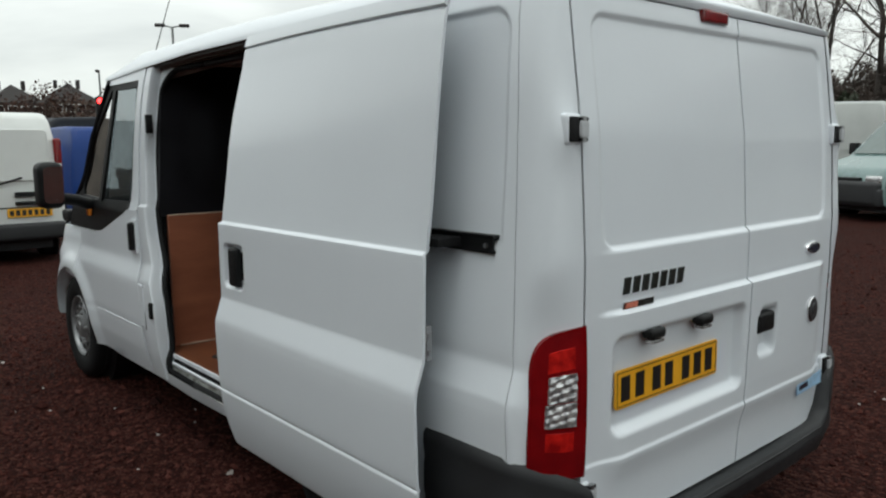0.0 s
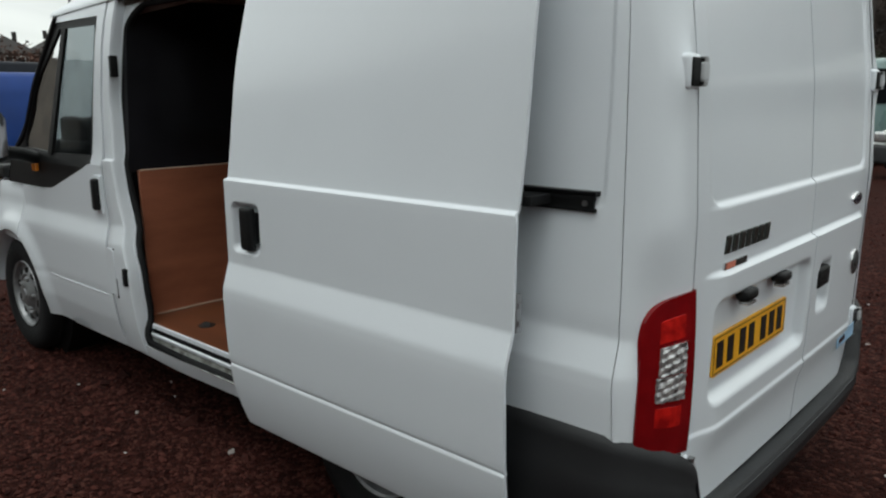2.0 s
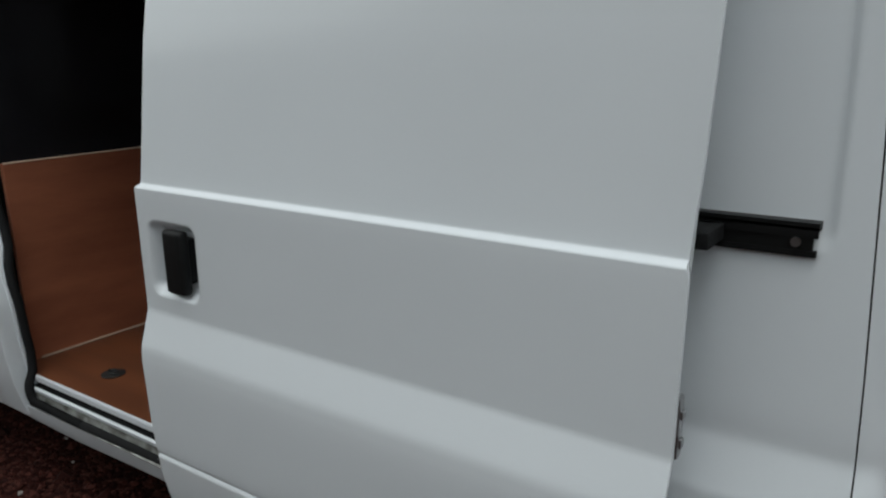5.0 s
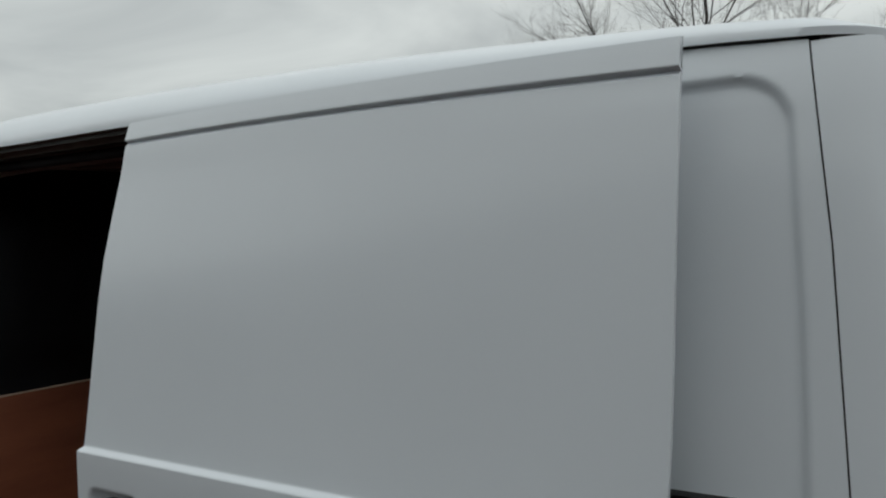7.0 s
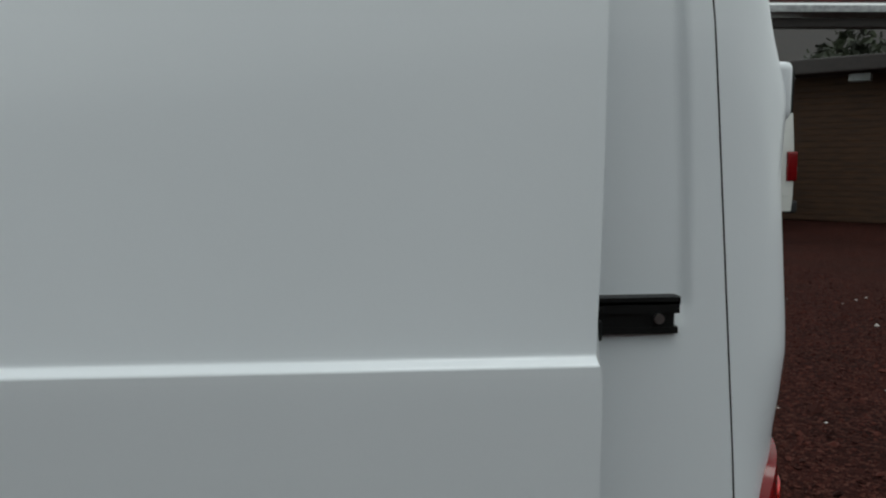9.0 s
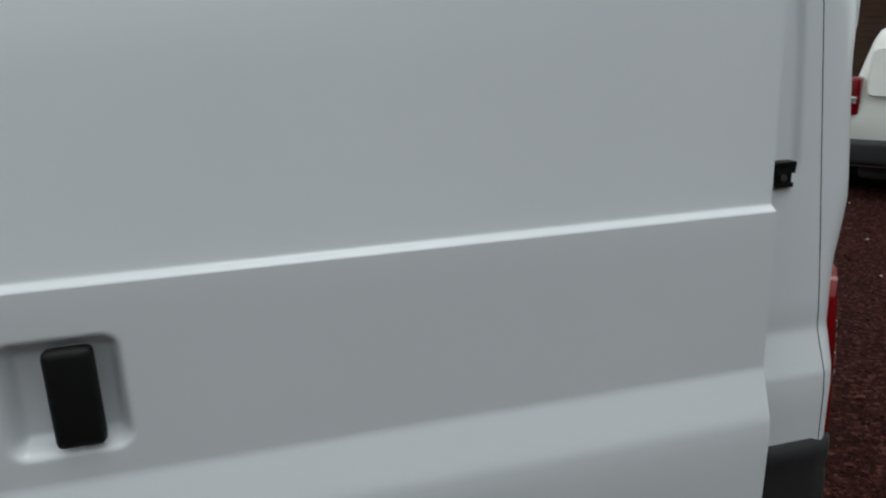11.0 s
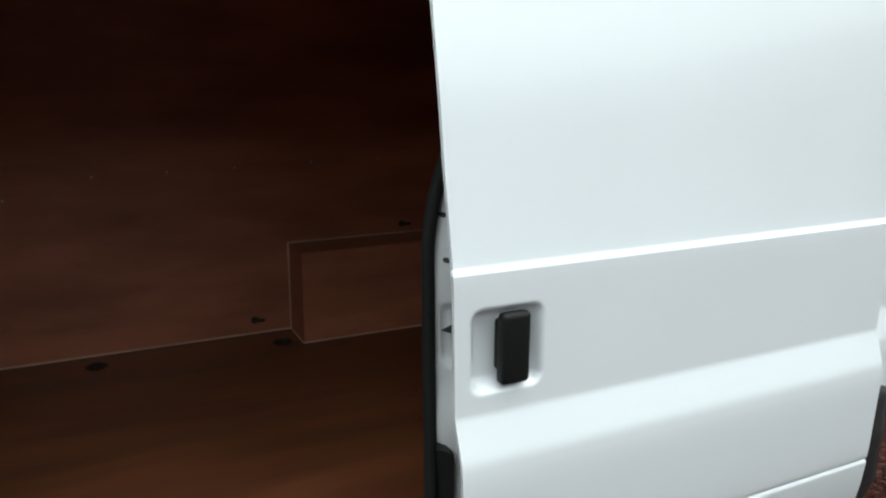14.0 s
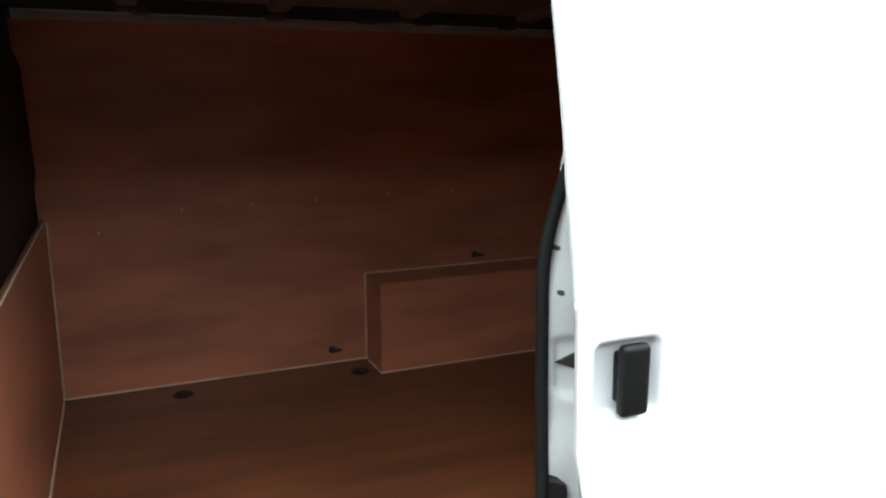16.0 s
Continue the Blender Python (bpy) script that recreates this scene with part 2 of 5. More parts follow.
def pressed(u, v, u0, u1, v0, v1, radius, soft):
    """1 well inside a rounded rectangle, 0 outside, with a soft edge."""
    cu, cv = (u0 + u1) / 2, (v0 + v1) / 2
    du = abs(u - cu) - (u1 - u0) / 2 + radius
    dv = abs(v - cv) - (v1 - v0) / 2 + radius
    d = math.hypot(max(du, 0), max(dv, 0)) + min(max(du, dv), 0) - radius
    return 1 - smooth01(-soft, 0.0, d)


def spread(*marks):
    """Grid lines: pairs of (end, step) after a first value."""
    out = [marks[0]]
    for end, step in marks[1:]:
        n = max(1, round(abs(end - out[-1]) / step))
        a = out[-1]
        out += [a + (end - a) * (k + 1) / n for k in range(n)]
    return out


def rounded(points, radius, steps=5):
    """A closed outline in 2D with rounded corners."""
    out, n = [], len(points)
    for i in range(n):
        p, a, b = Vector(points[i]), Vector(points[i - 1]), Vector(points[(i + 1) % n])
        r = radius[i] if isinstance(radius, (list, tuple)) else radius
        da, db = (a - p), (b - p)
        ra, rb = min(r, da.length * 0.49), min(r, db.length * 0.49)
        s, e = p + da.normalized() * ra, p + db.normalized() * rb
        for k in range(steps + 1):
            t = k / steps
            out.append((1 - t) ** 2 * s + 2 * t * (1 - t) * p + t * t * e)
    return out


def slab(outline, to3d, depth, bevel=0.0):
    """A plate of the outline (2D), placed by to3d(u, v, w), w from 0 to depth."""
    n = len(outline)
    if not bevel:
        rings = [[(p[0], p[1], w) for p in outline] for w in (0, depth)]
    else:
        c = sum((Vector(p) for p in outline), Vector((0, 0))) / n
        inner = [Vector(p) + (c - Vector(p)).normalized() * bevel for p in outline]
        rings = [[(p[0], p[1], 0) for p in outline], [(p[0], p[1], depth - bevel * (1 if depth > 0 else -1)) for p in outline], [(p[0], p[1], depth) for p in inner]]
    verts = [Vector(to3d(*q)) for r in rings for q in r]
    faces = [tuple(range(n))]
    for k in range(len(rings) - 1):
        for i in range(n):
            faces.append((k * n + i, k * n + (i + 1) % n, (k + 1) * n + (i + 1) % n, (k + 1) * n + i))
    faces.append(tuple((len(rings) - 1) * n + i for i in range(n))[::-1])
    return verts, faces

# ---- the white panel van: x runs to its rear, y across it, its near side at y 0.2 ----
YC = 1.12
van = thing("panel_van", (-2.4, YC, 0), "white panel van with side door open on red gravel", "van")


def side_y(z, belt=1.0):
    """Section of the side; belt 0 leaves out the ledge at the waist, which the rear quarter lacks."""
    full = float(np.interp(z, [0.22, 0.30, 0.42, 0.55, 0.76, 0.80, 0.884, 0.892, 1.160, 1.1810, 1.1890, 1.194, 1.30, 1.40, 1.50, 1.60, 1.70, 1.80, 1.84, 1.88, 1.915],
                           [0.235, 0.205, 0.178, 0.166, 0.162, 0.165, 0.194, 0.1955, 0.199, 0.200, 0.213, 0.214, 0.2235, 0.231, 0.238, 0.246, 0.2555, 0.268, 0.275, 0.284, 0.293]))
    if belt:
        return full
    return full if z < 0.92 or z > 1.3 else 0.1955 + (0.2235 - 0.1955) * (z - 0.92) / 0.38


def flank(x, z):
    """The outer skin of the near side; it widens a little to the cab."""
    return side_y(z, 0 if x > -1.6 else 1) - 0.03 * smooth01(-1.6, -3.0, x) + 0.36 * smooth01(-4.10, -4.90, x) ** 1.5


def gutter_z(x):
    """Height of the roof gutter, which is bowed along the van."""
    return float(np.interp(x, [-3.42, -2.73, -2.25, -1.73, -0.9, -0.32, -0.14, -0.05], [1.878, 1.908, 1.928, 1.931, 1.925, 1.914, 1.901, 1.893]))


def roof_k(x):
    return 0.38 + 0.62 * (1 - abs((x + 2.0) / 2.0) ** 2.3)


def roof_swell(x):
    """How far the roof panel is domed beyond its rolled edge."""
    return float(np.interp(x, [-3.40, -3.28, -3.14, -2.85, -2.3, -1.56, -1.02, -0.63, -0.35], [-0.03, 0.01, 0.045, 0.022, 0.006, 0.0, -0.005, -0.008, -0.012]))


def rear_x(y, z):
    base = float(np.interp(z, [0.36, 0.66, 1.0, 1.18, 1.5, 1.85, 1.92], [-0.004, 0.012, 0.021, 0.021, 0.003, -0.042, -0.056]))
    return base - 0.006 * ((y - YC) / 0.78) ** 2


def seam_x(z):
    return float(np.interp(z, [0.55, 1.0, 1.37, 1.60, 1.88], [-0.080, -0.092, -0.109, -0.120, -0.145]))


ZS = spread(0.24, (0.76, 0.04), (0.92, 0.008), (1.14, 0.04), (1.175, 0.007), (1.195, 0.002), (1.22, 0.008), (1.25, 0.006), (1.74, 0.035), (1.88, 0.006), (1.912, 0.008))

# rear quarter, with its pressed frame and the wheel arch
HUB_R, HUB_F = (-0.99, 0.33), (-3.96, 0.340)


def quarter(u, z):
    x0 = float(np.interp(z, [1.15, 1.55], [-1.47, -1.385]))
    x = x0 + u * (seam_x(z) - 0.0013 - x0)
    y = flank(x, z) + 0.010 * pressed(x, z, -1.38, -0.150 - 0.012 * smooth01(1.4, 1.8, z), 1.10, 1.846, 0.085, 0.014) * smooth01(1.19, 1.235, z)
    z = min(z, gutter_z(x) - 0.016)
    d = math.hypot(x - HUB_R[0], z - HUB_R[1])
    if d < 0.42 and z < 0.9:
        y -= 0.02 * (1 - smooth01(0.38, 0.42, d))
    if d < 0.37:
        k = 0.372 / max(d, 0.02)
        x, z = HUB_R[0] + (x - HUB_R[0]) * k, HUB_R[1] + (z - HUB_R[1]) * k
        z = max(z, 0.24)
    return x, y, z


part("quarter_panel", grid(spread(0.0, (0.84, 0.035), (1.0, 0.0045)), ZS, quarter, rim=(0, 0.02, 0)), M_WHITE, van, "white pressed steel rear side panel", smooth=True)
part("shut_line", merged(grid([-0.012, 0.012], ZS, lambda u, z: (seam_x(z) + u, flank(-0.1, z) + 0.006, z))), M_GAP, van)


# rear corner, rounded from the side to the door edge
def corner(u, z, out=0.0, door=0.350):
    a = u * math.pi / 2
    xs, ys, xe = seam_x(z) + 0.0013, flank(-0.1, z), rear_x(0.36, z) + 0.002
    k = 0.70 + 0.50 * (1 - smooth01(0.97, 1.16, z))
    s, c = math.sin(a) ** k, math.cos(a) ** k if math.cos(a) > 0 else 0
    bulge = 0.012 * math.exp(-((z - 1.50) / 0.07) ** 2) * smooth01(0.40, 0.75, u) * (1 - smooth01(0.86, 1.0, u))
    return xs + (xe - xs) * s + (out + bulge) * math.sin(a), door - (door - ys) * c - (out + bulge * 0.8) * math.cos(a), z


part("corner_panel", grid(spread(0.0, (1.0, 0.05)), spread(0.585, (0.76, 0.05), (0.92, 0.01), (1.14, 0.05), (1.22, 0.006), (1.882, 0.03)), corner), M_WHITE, van, smooth=True)
part("far_corner_panel", grid(spread(0.0, (1.0, 0.08)), spread(0.585, (1.90, 0.06)), lambda u, z: (corner(u, z)[0], 2 * YC - corner(u, z)[1], z)), M_WHITE, van, smooth=True)


# tail lamps
def lamp_top(u):
    return 0.915 + 0.072 * (1 - (1 - u) ** 4) ** 0.7 + 0.014 * u


def lamp_point(mirror):
    """The lens wraps the corner: from its outer edge on the side to the door gap."""
    def fn(u, v):
        low = 0.620 - 0.038 * u
        z = low + v * (lamp_top(u) - low)
        yo = 0.201 + 0.06 * (z - 0.65)
        a, c, e = (1 - u) ** 2, 2 * u * (1 - u), u * u
        out = 0.012 * math.sin(math.pi * (0.08 + 0.84 * v)) ** 0.5
        x = a * -0.040 + c * 0.006 + e * 0.018 + out * (0.4 + 0.6 * u)
        y = a * yo + c * (yo + 0.025) + e * 0.356 - out * (1 - u)
        return x - (0.026 if mirror else 0.0), (2 * YC - y if mirror else y), z
    return fn


for mirror in (False, True):
    fn = lamp_point(mirror)
    lamp = part("tail_lamp", grid(spread(0.0, (0.2, 0.02), (1.0, 0.06)), spread(0.0, (1.0, 0.04)), fn, rim=(-0.03, 0.012 if not mirror else -0.012, 0)), M_RED, van, "tall red tail lamp with clear middle section", smooth=True)
    sg = -1 if mirror else 1
    def facet(u, v, fn=fn, sg=sg):
        k = abs(((u * 5 + v * 13) % 1.0) - 0.5) + abs(((v * 19 - u * 2) % 1.0) - 0.5)
        return Vector(fn(u, v)) + Vector((0.002 + 0.005 * k, -(0.001 + 0.0025 * k) * sg, 0))

    for v0, v1, u0 in ((0.36, 0.52, 0.35), (0.53, 0.71, 0.39)):
        part("clear_lens", grid(spread(u0, (0.84, 0.05)), spread(v0, (v1, 0.014)), facet, rim=(-0.008, 0, 0)), M_CLEAR, lamp, "clear faceted reversing lens")
    for name, v0, v1 in (("upper_lens", 0.74, 0.88), ("lower_lens", 0.19, 0.32)):
        part(name, grid(spread(0.36, (0.82, 0.06)), spread(v0, (v1, 0.03)), lambda u, v: Vector(fn(u, v)) + Vector((0.003, -0.003 * sg, 0)) * math.sin(math.pi * (u - 0.34) / 0.50), rim=(-0.008, 0, 0)), M_REDLENS, lamp, "bright red lens", smooth=True)


# rear doors
def door_relief(y, z, y0, y1):
    x = rear_x(y, z)
    inside = smooth01(y0 - 0.03, y0 + 0.10, y) * (1 - smooth01(y1 - 0.10, y1 + 0.02, y))
    x -= 0.008 * pressed(y, z, y0, y1, 1.186, 1.825, 0.06, 0.014)
    x += inside * 0.006 * (1 - smooth01(1.180, 1.194, z)) * smooth01(1.0, 1.04, z)
    x += inside * 0.024 * (1 - smooth01(1.008, 1.024, z)) * (0.35 + 0.65 * smooth01(0.50, 0.59, z))
    x += 0.006 * (1 - smooth01(0.588, 0.600, z))
    return x


def left_door(y, z):
    x = door_relief(y, z, 0.43, 1.30)
    x -= 0.032 * pressed(y, z, 0.468, 1.185, 0.652, 0.955, 0.045, 0.03)
    return x, y, z


def right_door(y, z):
    x = door_relief(y, z, 1.10, 1.83)
    x -= 0.034 * pressed(y, z, 1.275, 1.415, 0.735, 0.915, 0.03, 0.03)
    return x, y, z


RZ = spread(0.372, (0.57, 0.04), (0.61, 0.004), (0.64, 0.01), (0.70, 0.006), (0.73, 0.012), (0.92, 0.012), (0.97, 0.006), (1.05, 0.005), (1.15, 0.03), (1.22, 0.004), (1.78, 0.035), (1.845, 0.006), (1.878, 0.012))
rear_left = part("rear_door", grid(spread(0.3605, (0.42, 0.015), (0.53, 0.006), (1.12, 0.05), (1.203, 0.006)), RZ, left_door, rim=(-0.035, 0, 0)), M_WHITE, van, "white rear door with number plate recess", smooth=True)
rear_right = part("rear_door", grid(spread(1.211, (1.26, 0.012), (1.44, 0.006), (1.74, 0.05), (1.85, 0.006), (1.885, 0.012)), RZ, right_door, rim=(-0.035, 0, 0)), M_WHITE, van, "white rear door with black handle", smooth=True)
for y0, y1 in ((0.345, 0.365), (1.198, 1.216), (1.878, 1.90)):
    part("shut_line", grid([y0, y1], spread(0.38, (1.88, 0.1)), lambda y, z: (rear_x(y, z) - 0.014, y, z)), M_GAP, van)
part("rear_door_lining", grid([0.36, 1.88], spread(0.36, (1.88, 0.3)), lambda y, z: (-0.075, y, z)), M_PLY, van)


# number plate: characters stand as plain bars
def plate_x(z):
    return left_door(0.78, 0.80)[0] + 0.004


plate = part("number_plate", slab(rounded([(0.499, 0.729), (1.045, 0.729), (1.045, 0.842), (0.499, 0.842)], 0.012), lambda y, z, w: (plate_x(z) + w, y, z), 0.006), M_PLATE, rear_left, "yellow rear number plate with black bars")
part("plate_border", merged(*[box_data for box_data in [slab([(a, b), (c, b), (c, d), (a, d)], lambda y, z, w: (plate_x(z) + 0.0062 + w, y, z), 0.0008) for a, b, c, d in ((0.506, 0.735, 1.038, 0.7375), (0.506, 0.8335, 1.038, 0.836), (0.506, 0.7375, 0.5085, 0.8335), (1.0355, 0.7375, 1.038, 0.8335))]]), M_INK, plate)
for k, y in enumerate((0.545, 0.615, 0.70, 0.765, 0.858, 0.925, 0.99)):
    part("bar", slab([(y - 0.021, 0.749), (y + 0.021, 0.749), (y + 0.021, 0.822), (y - 0.021, 0.822)], lambda a, b, w: (plate_x(b) + 0.006 + w, a, b), 0.0015), M_INK, plate)

# maker's lettering drawn as slanted dark bars, and the strip under it
for k in range(7):
    y = 0.512 + k * 0.0438
    part("badge_bar", slab([(y, 1.062), (y + 0.026, 1.062), (y + 0.036, 1.109), (y + 0.008, 1.109)], lambda a, b, w: (left_door(a, b)[0] + w, a, b), 0.006, 0.002), M_BADGE, rear_left)
strip = part("badge_strip", slab([(0.510, 1.020), (0.655, 1.020), (0.658, 1.039), (0.513, 1.039)], lambda a, b, w: (left_door(a, 1.03)[0] + w, a, b), 0.005), M_CHROME, rear_left, "small red and silver badge strip")
part("badge_field", slab([(0.522, 1.022), (0.575, 1.022), (0.578, 1.037), (0.525, 1.037)], lambda a, b, w: (left_door(a, 1.03)[0] + 0.005 + w, a, b), 0.0015), M_STICK_RED, strip)
part("badge_field", slab([(0.580, 1.022), (0.652, 1.022), (0.654, 1.037), (0.583, 1.037)], lambda a, b, w: (left_door(a, 1.03)[0] + 0.005 + w, a, b), 0.0015), M_BADGE, strip)


def disc(y, z, ry, rz, depth, door, n=28, bevel=0.003):
    return slab([(y + ry * math.cos(2 * math.pi * k / n), z + rz * math.sin(2 * math.pi * k / n)) for k in range(n)], lambda a, b, w: (door(y, z)[0] + w, a, b), depth, bevel)


oval = part("oval_badge", disc(1.698, 1.082, 0.054, 0.024, 0.010, right_door), M_CHROME, rear_right, "chrome-rimmed dark oval badge", smooth=True)
part("oval_field", disc(1.698, 1.082, 0.045, 0.018, 0.0125, right_door), M_OVAL, oval, smooth=True)
emblem = part("round_emblem", disc(1.692, 0.848, 0.040, 0.048, 0.008, right_door), M_CHROME, rear_right, "round grey embossed emblem", smooth=True)
part("emblem_field", disc(1.692, 0.848, 0.037, 0.045, 0.010, right_door), M_ROUND, emblem, smooth=True)
part("emblem_boss", disc(1.692, 0.852, 0.016, 0.022, 0.013, right_door), M_ROUND, emblem, smooth=True)
sticker = part("window_sticker", slab([(1.625, 0.520), (1.835, 0.528), (1.835, 0.580), (1.625, 0.562)], lambda a, b, w: (right_door(1.74, 0.55)[0] + 0.003 + w, a, b), 0.002), M_STICK_BLUE, rear_right, "pale blue dealer sticker")
part("sticker_bar", slab([(1.645, 0.535), (1.715, 0.538), (1.715, 0.560), (1.645, 0.554)], lambda a, b, w: (right_door(1.74, 0.55)[0] + 0.005 + w, a, b), 0.001), M_OVAL, sticker)
part("rear_handle", box((right_door(1.33, 0.86)[0] - 0.01, 1.262, 0.822), (right_door(1.33, 0.86)[0] + 0.040, 1.384, 0.892), 0.014, 3), M_BLACK, rear_right, "black plastic door handle", smooth=True)
for y in (0.645, 0.905):
    lampb = part("plate_lamp", box((left_door(y, 0.95)[0] - 0.02, y - 0.036, 0.920), (left_door(y, 0.95)[0] + 0.022, y + 0.036, 0.952), 0.014, 3), M_BLACK, rear_left, "black number plate lamp housing", smooth=True)
    part("plate_lamp_lens", box((left_door(y, 0.95)[0] - 0.012, y - 0.028, 0.909), (left_door(y, 0.95)[0] + 0.018, y + 0.028, 0.918), 0.003), M_CLEAR, lampb)
stop = part("high_stop_lamp", box((rear_x(1.05, 1.868) - 0.02, 0.975, 1.846), (rear_x(1.05, 1.868) + 0.014, 1.128, 1.886), 0.007), M_DARKRED, van, "dark red high-level stop lamp", smooth=True)
part("stop_lens", box((rear_x(1.05, 1.868) + 0.010, 0.985, 1.851), (rear_x(1.05, 1.868) + 0.017, 1.118, 1.880), 0.004), M_RED, stop)


def hinge(y, z, x=None):
    x = rear_x(0.36, z) if x is None else x
    body = part("hinge", box((x - 0.035, y - 0.036, z - 0.041), (x + 0.016, y + 0.024, z + 0.041), 0.013, 3), M_WHITE, van, "white door hinge with black pin cover", smooth=True)
    part("hinge_cover", box((x - 0.004, y - 0.027, z - 0.032), (x + 0.0215, y + 0.010, z + 0.032), 0.005, 2), M_BLACK, body, smooth=True)
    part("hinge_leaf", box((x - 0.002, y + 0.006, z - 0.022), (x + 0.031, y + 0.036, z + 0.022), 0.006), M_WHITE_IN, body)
    for dz in (-0.026, 0.026):
        part("hinge_knuckle", lathe([(-0.007, 0.009), (0.007, 0.009)], (x + 0.022, y + 0.020, z + dz), 12, "z"), M_STEEL, body, smooth=True)
        part("hinge_pin", box((x + 0.012, y + 0.006, z + dz - 0.004), (x + 0.027, y + 0.036, z + dz + 0.004), 0.002), M_BLACK, body)


hinge(0.318, 1.512)
hinge(0.372, 0.515)
hinge(1.900, 1.505)
hinge(1.896, 0.585)

# rear bumper wrapping the corners
half = [(-0.415, 0.152, 0.650), (-0.25, 0.148, 0.652), (-0.10, 0.150, 0.652), (-0.055, 0.165, 0.648), (-0.015, 0.200, 0.636), (0.020, 0.255, 0.612), (0.042, 0.32, 0.580), (0.052, 0.365, 0.545), (0.060, 0.392, 0.43), (0.062, 0.45, 0.378), (0.066, 0.75, 0.366), (0.068, 1.12, 0.364)]
path = half + [(x, 2 * YC - y, z) for x, y, z in half[-2::-1]]
bv, bf = [], []
for i, (x, y, zt) in enumerate(path):
    a, b = Vector(path[max(i - 1, 0)][:2]), Vector(path[min(i + 1, len(path) - 1)][:2])
    d = (b - a).normalized()
    inward = Vector((-d.y, d.x))
    for off, z in ((0.075, zt - 0.002), (0.014, zt), (0.002, zt - 0.014), (0.0, zt - 0.04), (0.005, zt - 0.3 * (zt - 0.34)), (0.001, zt - 0.36 * (zt - 0.34)), (0.001, zt - 0.62 * (zt - 0.34)), (0.006, zt - 0.68 * (zt - 0.34)), (0.003, 0.33), (0.03, 0.25), (0.10, 0.235)):
        p = Vector((x, y)) + inward * off
        bv.append((p.x, p.y, z))
for i in range(len(path) - 1):
    for k in range(10):
        bf.append((i * 11 + k, i * 11 + k + 1, (i + 1) * 11 + k + 1, (i + 1) * 11 + k))
bumper = part("rear_bumper", (bv, bf), M_BUMPER, van, "dark grey textured plastic rear bumper", smooth=True)
part("bumper_end", box((-0.405, 0.17, 0.24), (-0.39, 0.30, 0.62), 0.004), M_BUMPER, bumper)

# roof with its rolled edges
RY = [0.0, 0.006, 0.018, 0.04, 0.07, 0.11, 0.17, 0.26, 0.40, 0.60, 0.82]
RH = [0.0, 0.014, 0.032, 0.054, 0.074, 0.092, 0.108, 0.122, 0.134, 0.143, 0.147]


def roof_point(x, s):
    side = -1 if s < 0.82 else 1
    d = s if s < 0.82 else 1.64 - s
    h = float(np.interp(d, RY, RH)) * roof_k(x) + roof_swell(x) * smooth01(0.0, 0.13, d)
    rear = smooth01(-0.16, -0.047, x)
    r = min(1.0, max(0.0, (x + 0.150) / 0.106))
    y0 = flank(min(-0.14, max(x, -3.0)), 1.905) - 0.010 + 0.075 * (1 - math.sqrt(1 - r * r)) * (1 if d < 0.3 else 0.3)
    y = y0 + d * (YC - y0) / 0.82
    return x, (y if side < 0 else 2 * YC - y), gutter_z(x) + h * (1 - 0.55 * rear)


S = [d for d in RY] + [1.64 - d for d in RY[-2::-1]]
XS = spread(-3.40, (-0.16, 0.1), (-0.046, 0.0095))
part("roof", grid(S, XS, lambda s, x: roof_point(x, s), rim=(0, 0, -0.012)), M_WHITE, van, "white steel roof", smooth=True)


def header_point(s, v):
    """From the roof's rear edge down to the top of the rear doors."""
    x, y, z = roof_point(-0.046, s)
    yd = min(1.945, max(0.295, y))
    low = Vector((rear_x(yd, 1.885) + 0.006, yd, 1.882))
    p = Vector((x, y, z)).lerp(low, v)
    p.x += 0.006 * math.sin(math.pi * v) ** 0.8
    p.z += 0.006 * math.sin(math.pi * v)
    return p


part("rear_header", grid(S, spread(0.0, (1.0, 0.125)), header_point, rim=(-0.012, 0, 0)), M_WHITE, van, "white header over the rear doors", smooth=True)
# Dark grey in the gutter stands for shade under the roof lip.
M_GUTTER_SHADE = material("painted_gutter_shade", (0.10, 0.105, 0.10), 0.7, vary=0.1)
part("roof_gutter", grid(spread(-3.36, (-0.15, 0.1), (-0.05, 0.0125)), [0, 1, 2], lambda x, k: (x, roof_point(x, 0.0)[1] + (0.004, 0.015, 0.016)[k], gutter_z(x) - (0.0, 0.002, 0.026)[k])), M_GUTTER_SHADE, van, "recessed gutter under the roof edge, its shade painted grey")
part("aerial", tube([(-3.20, 0.445, 1.960), (-3.16, 0.46, 2.03), (-2.98, 0.485, 2.29)], 0.004, 6, [0.009, 0.0035, 0.0025]), M_BLACK, van, "thin black whip aerial")

# far flank, closing the body
part("far_side", grid(spread(-2.86, (-0.09, 0.12)), spread(0.30, (1.89, 0.1)), lambda x, z: (min(x, seam_x(z)), 2 * YC - flank(x, z), z)), M_WHITE, van, "white far side of the van", smooth=True)
part("far_cab_side", grid(spread(-4.2, (-2.86, 0.12)), spread(0.30, (1.16, 0.1)), lambda x, z: (x, 2 * YC - flank(x, z), z)), M_WHITE, van, smooth=True)
part("far_cab_frame", grid(spread(-3.55, (-2.86, 0.12)), [1.80, 1.89], lambda x, z: (x, 2 * YC - flank(x, z), z), rim=(0, -0.03, 0)), M_WHITE, van)

# ---- sliding door, open, standing off the side ----
OFF = 0.124


def door_l(z):
    return float(np.interp(z, [0.286, 0.33, 0.42, 0.60, 0.888, 1.16, 1.181, 1.190, 1.40, 1.60, 1.76, 1.90], [-1.528, -1.546, -1.564, -1.577, -1.583, -1.588, -1.589, -1.582, -1.587, -1.588, -1.585, -1.580]))


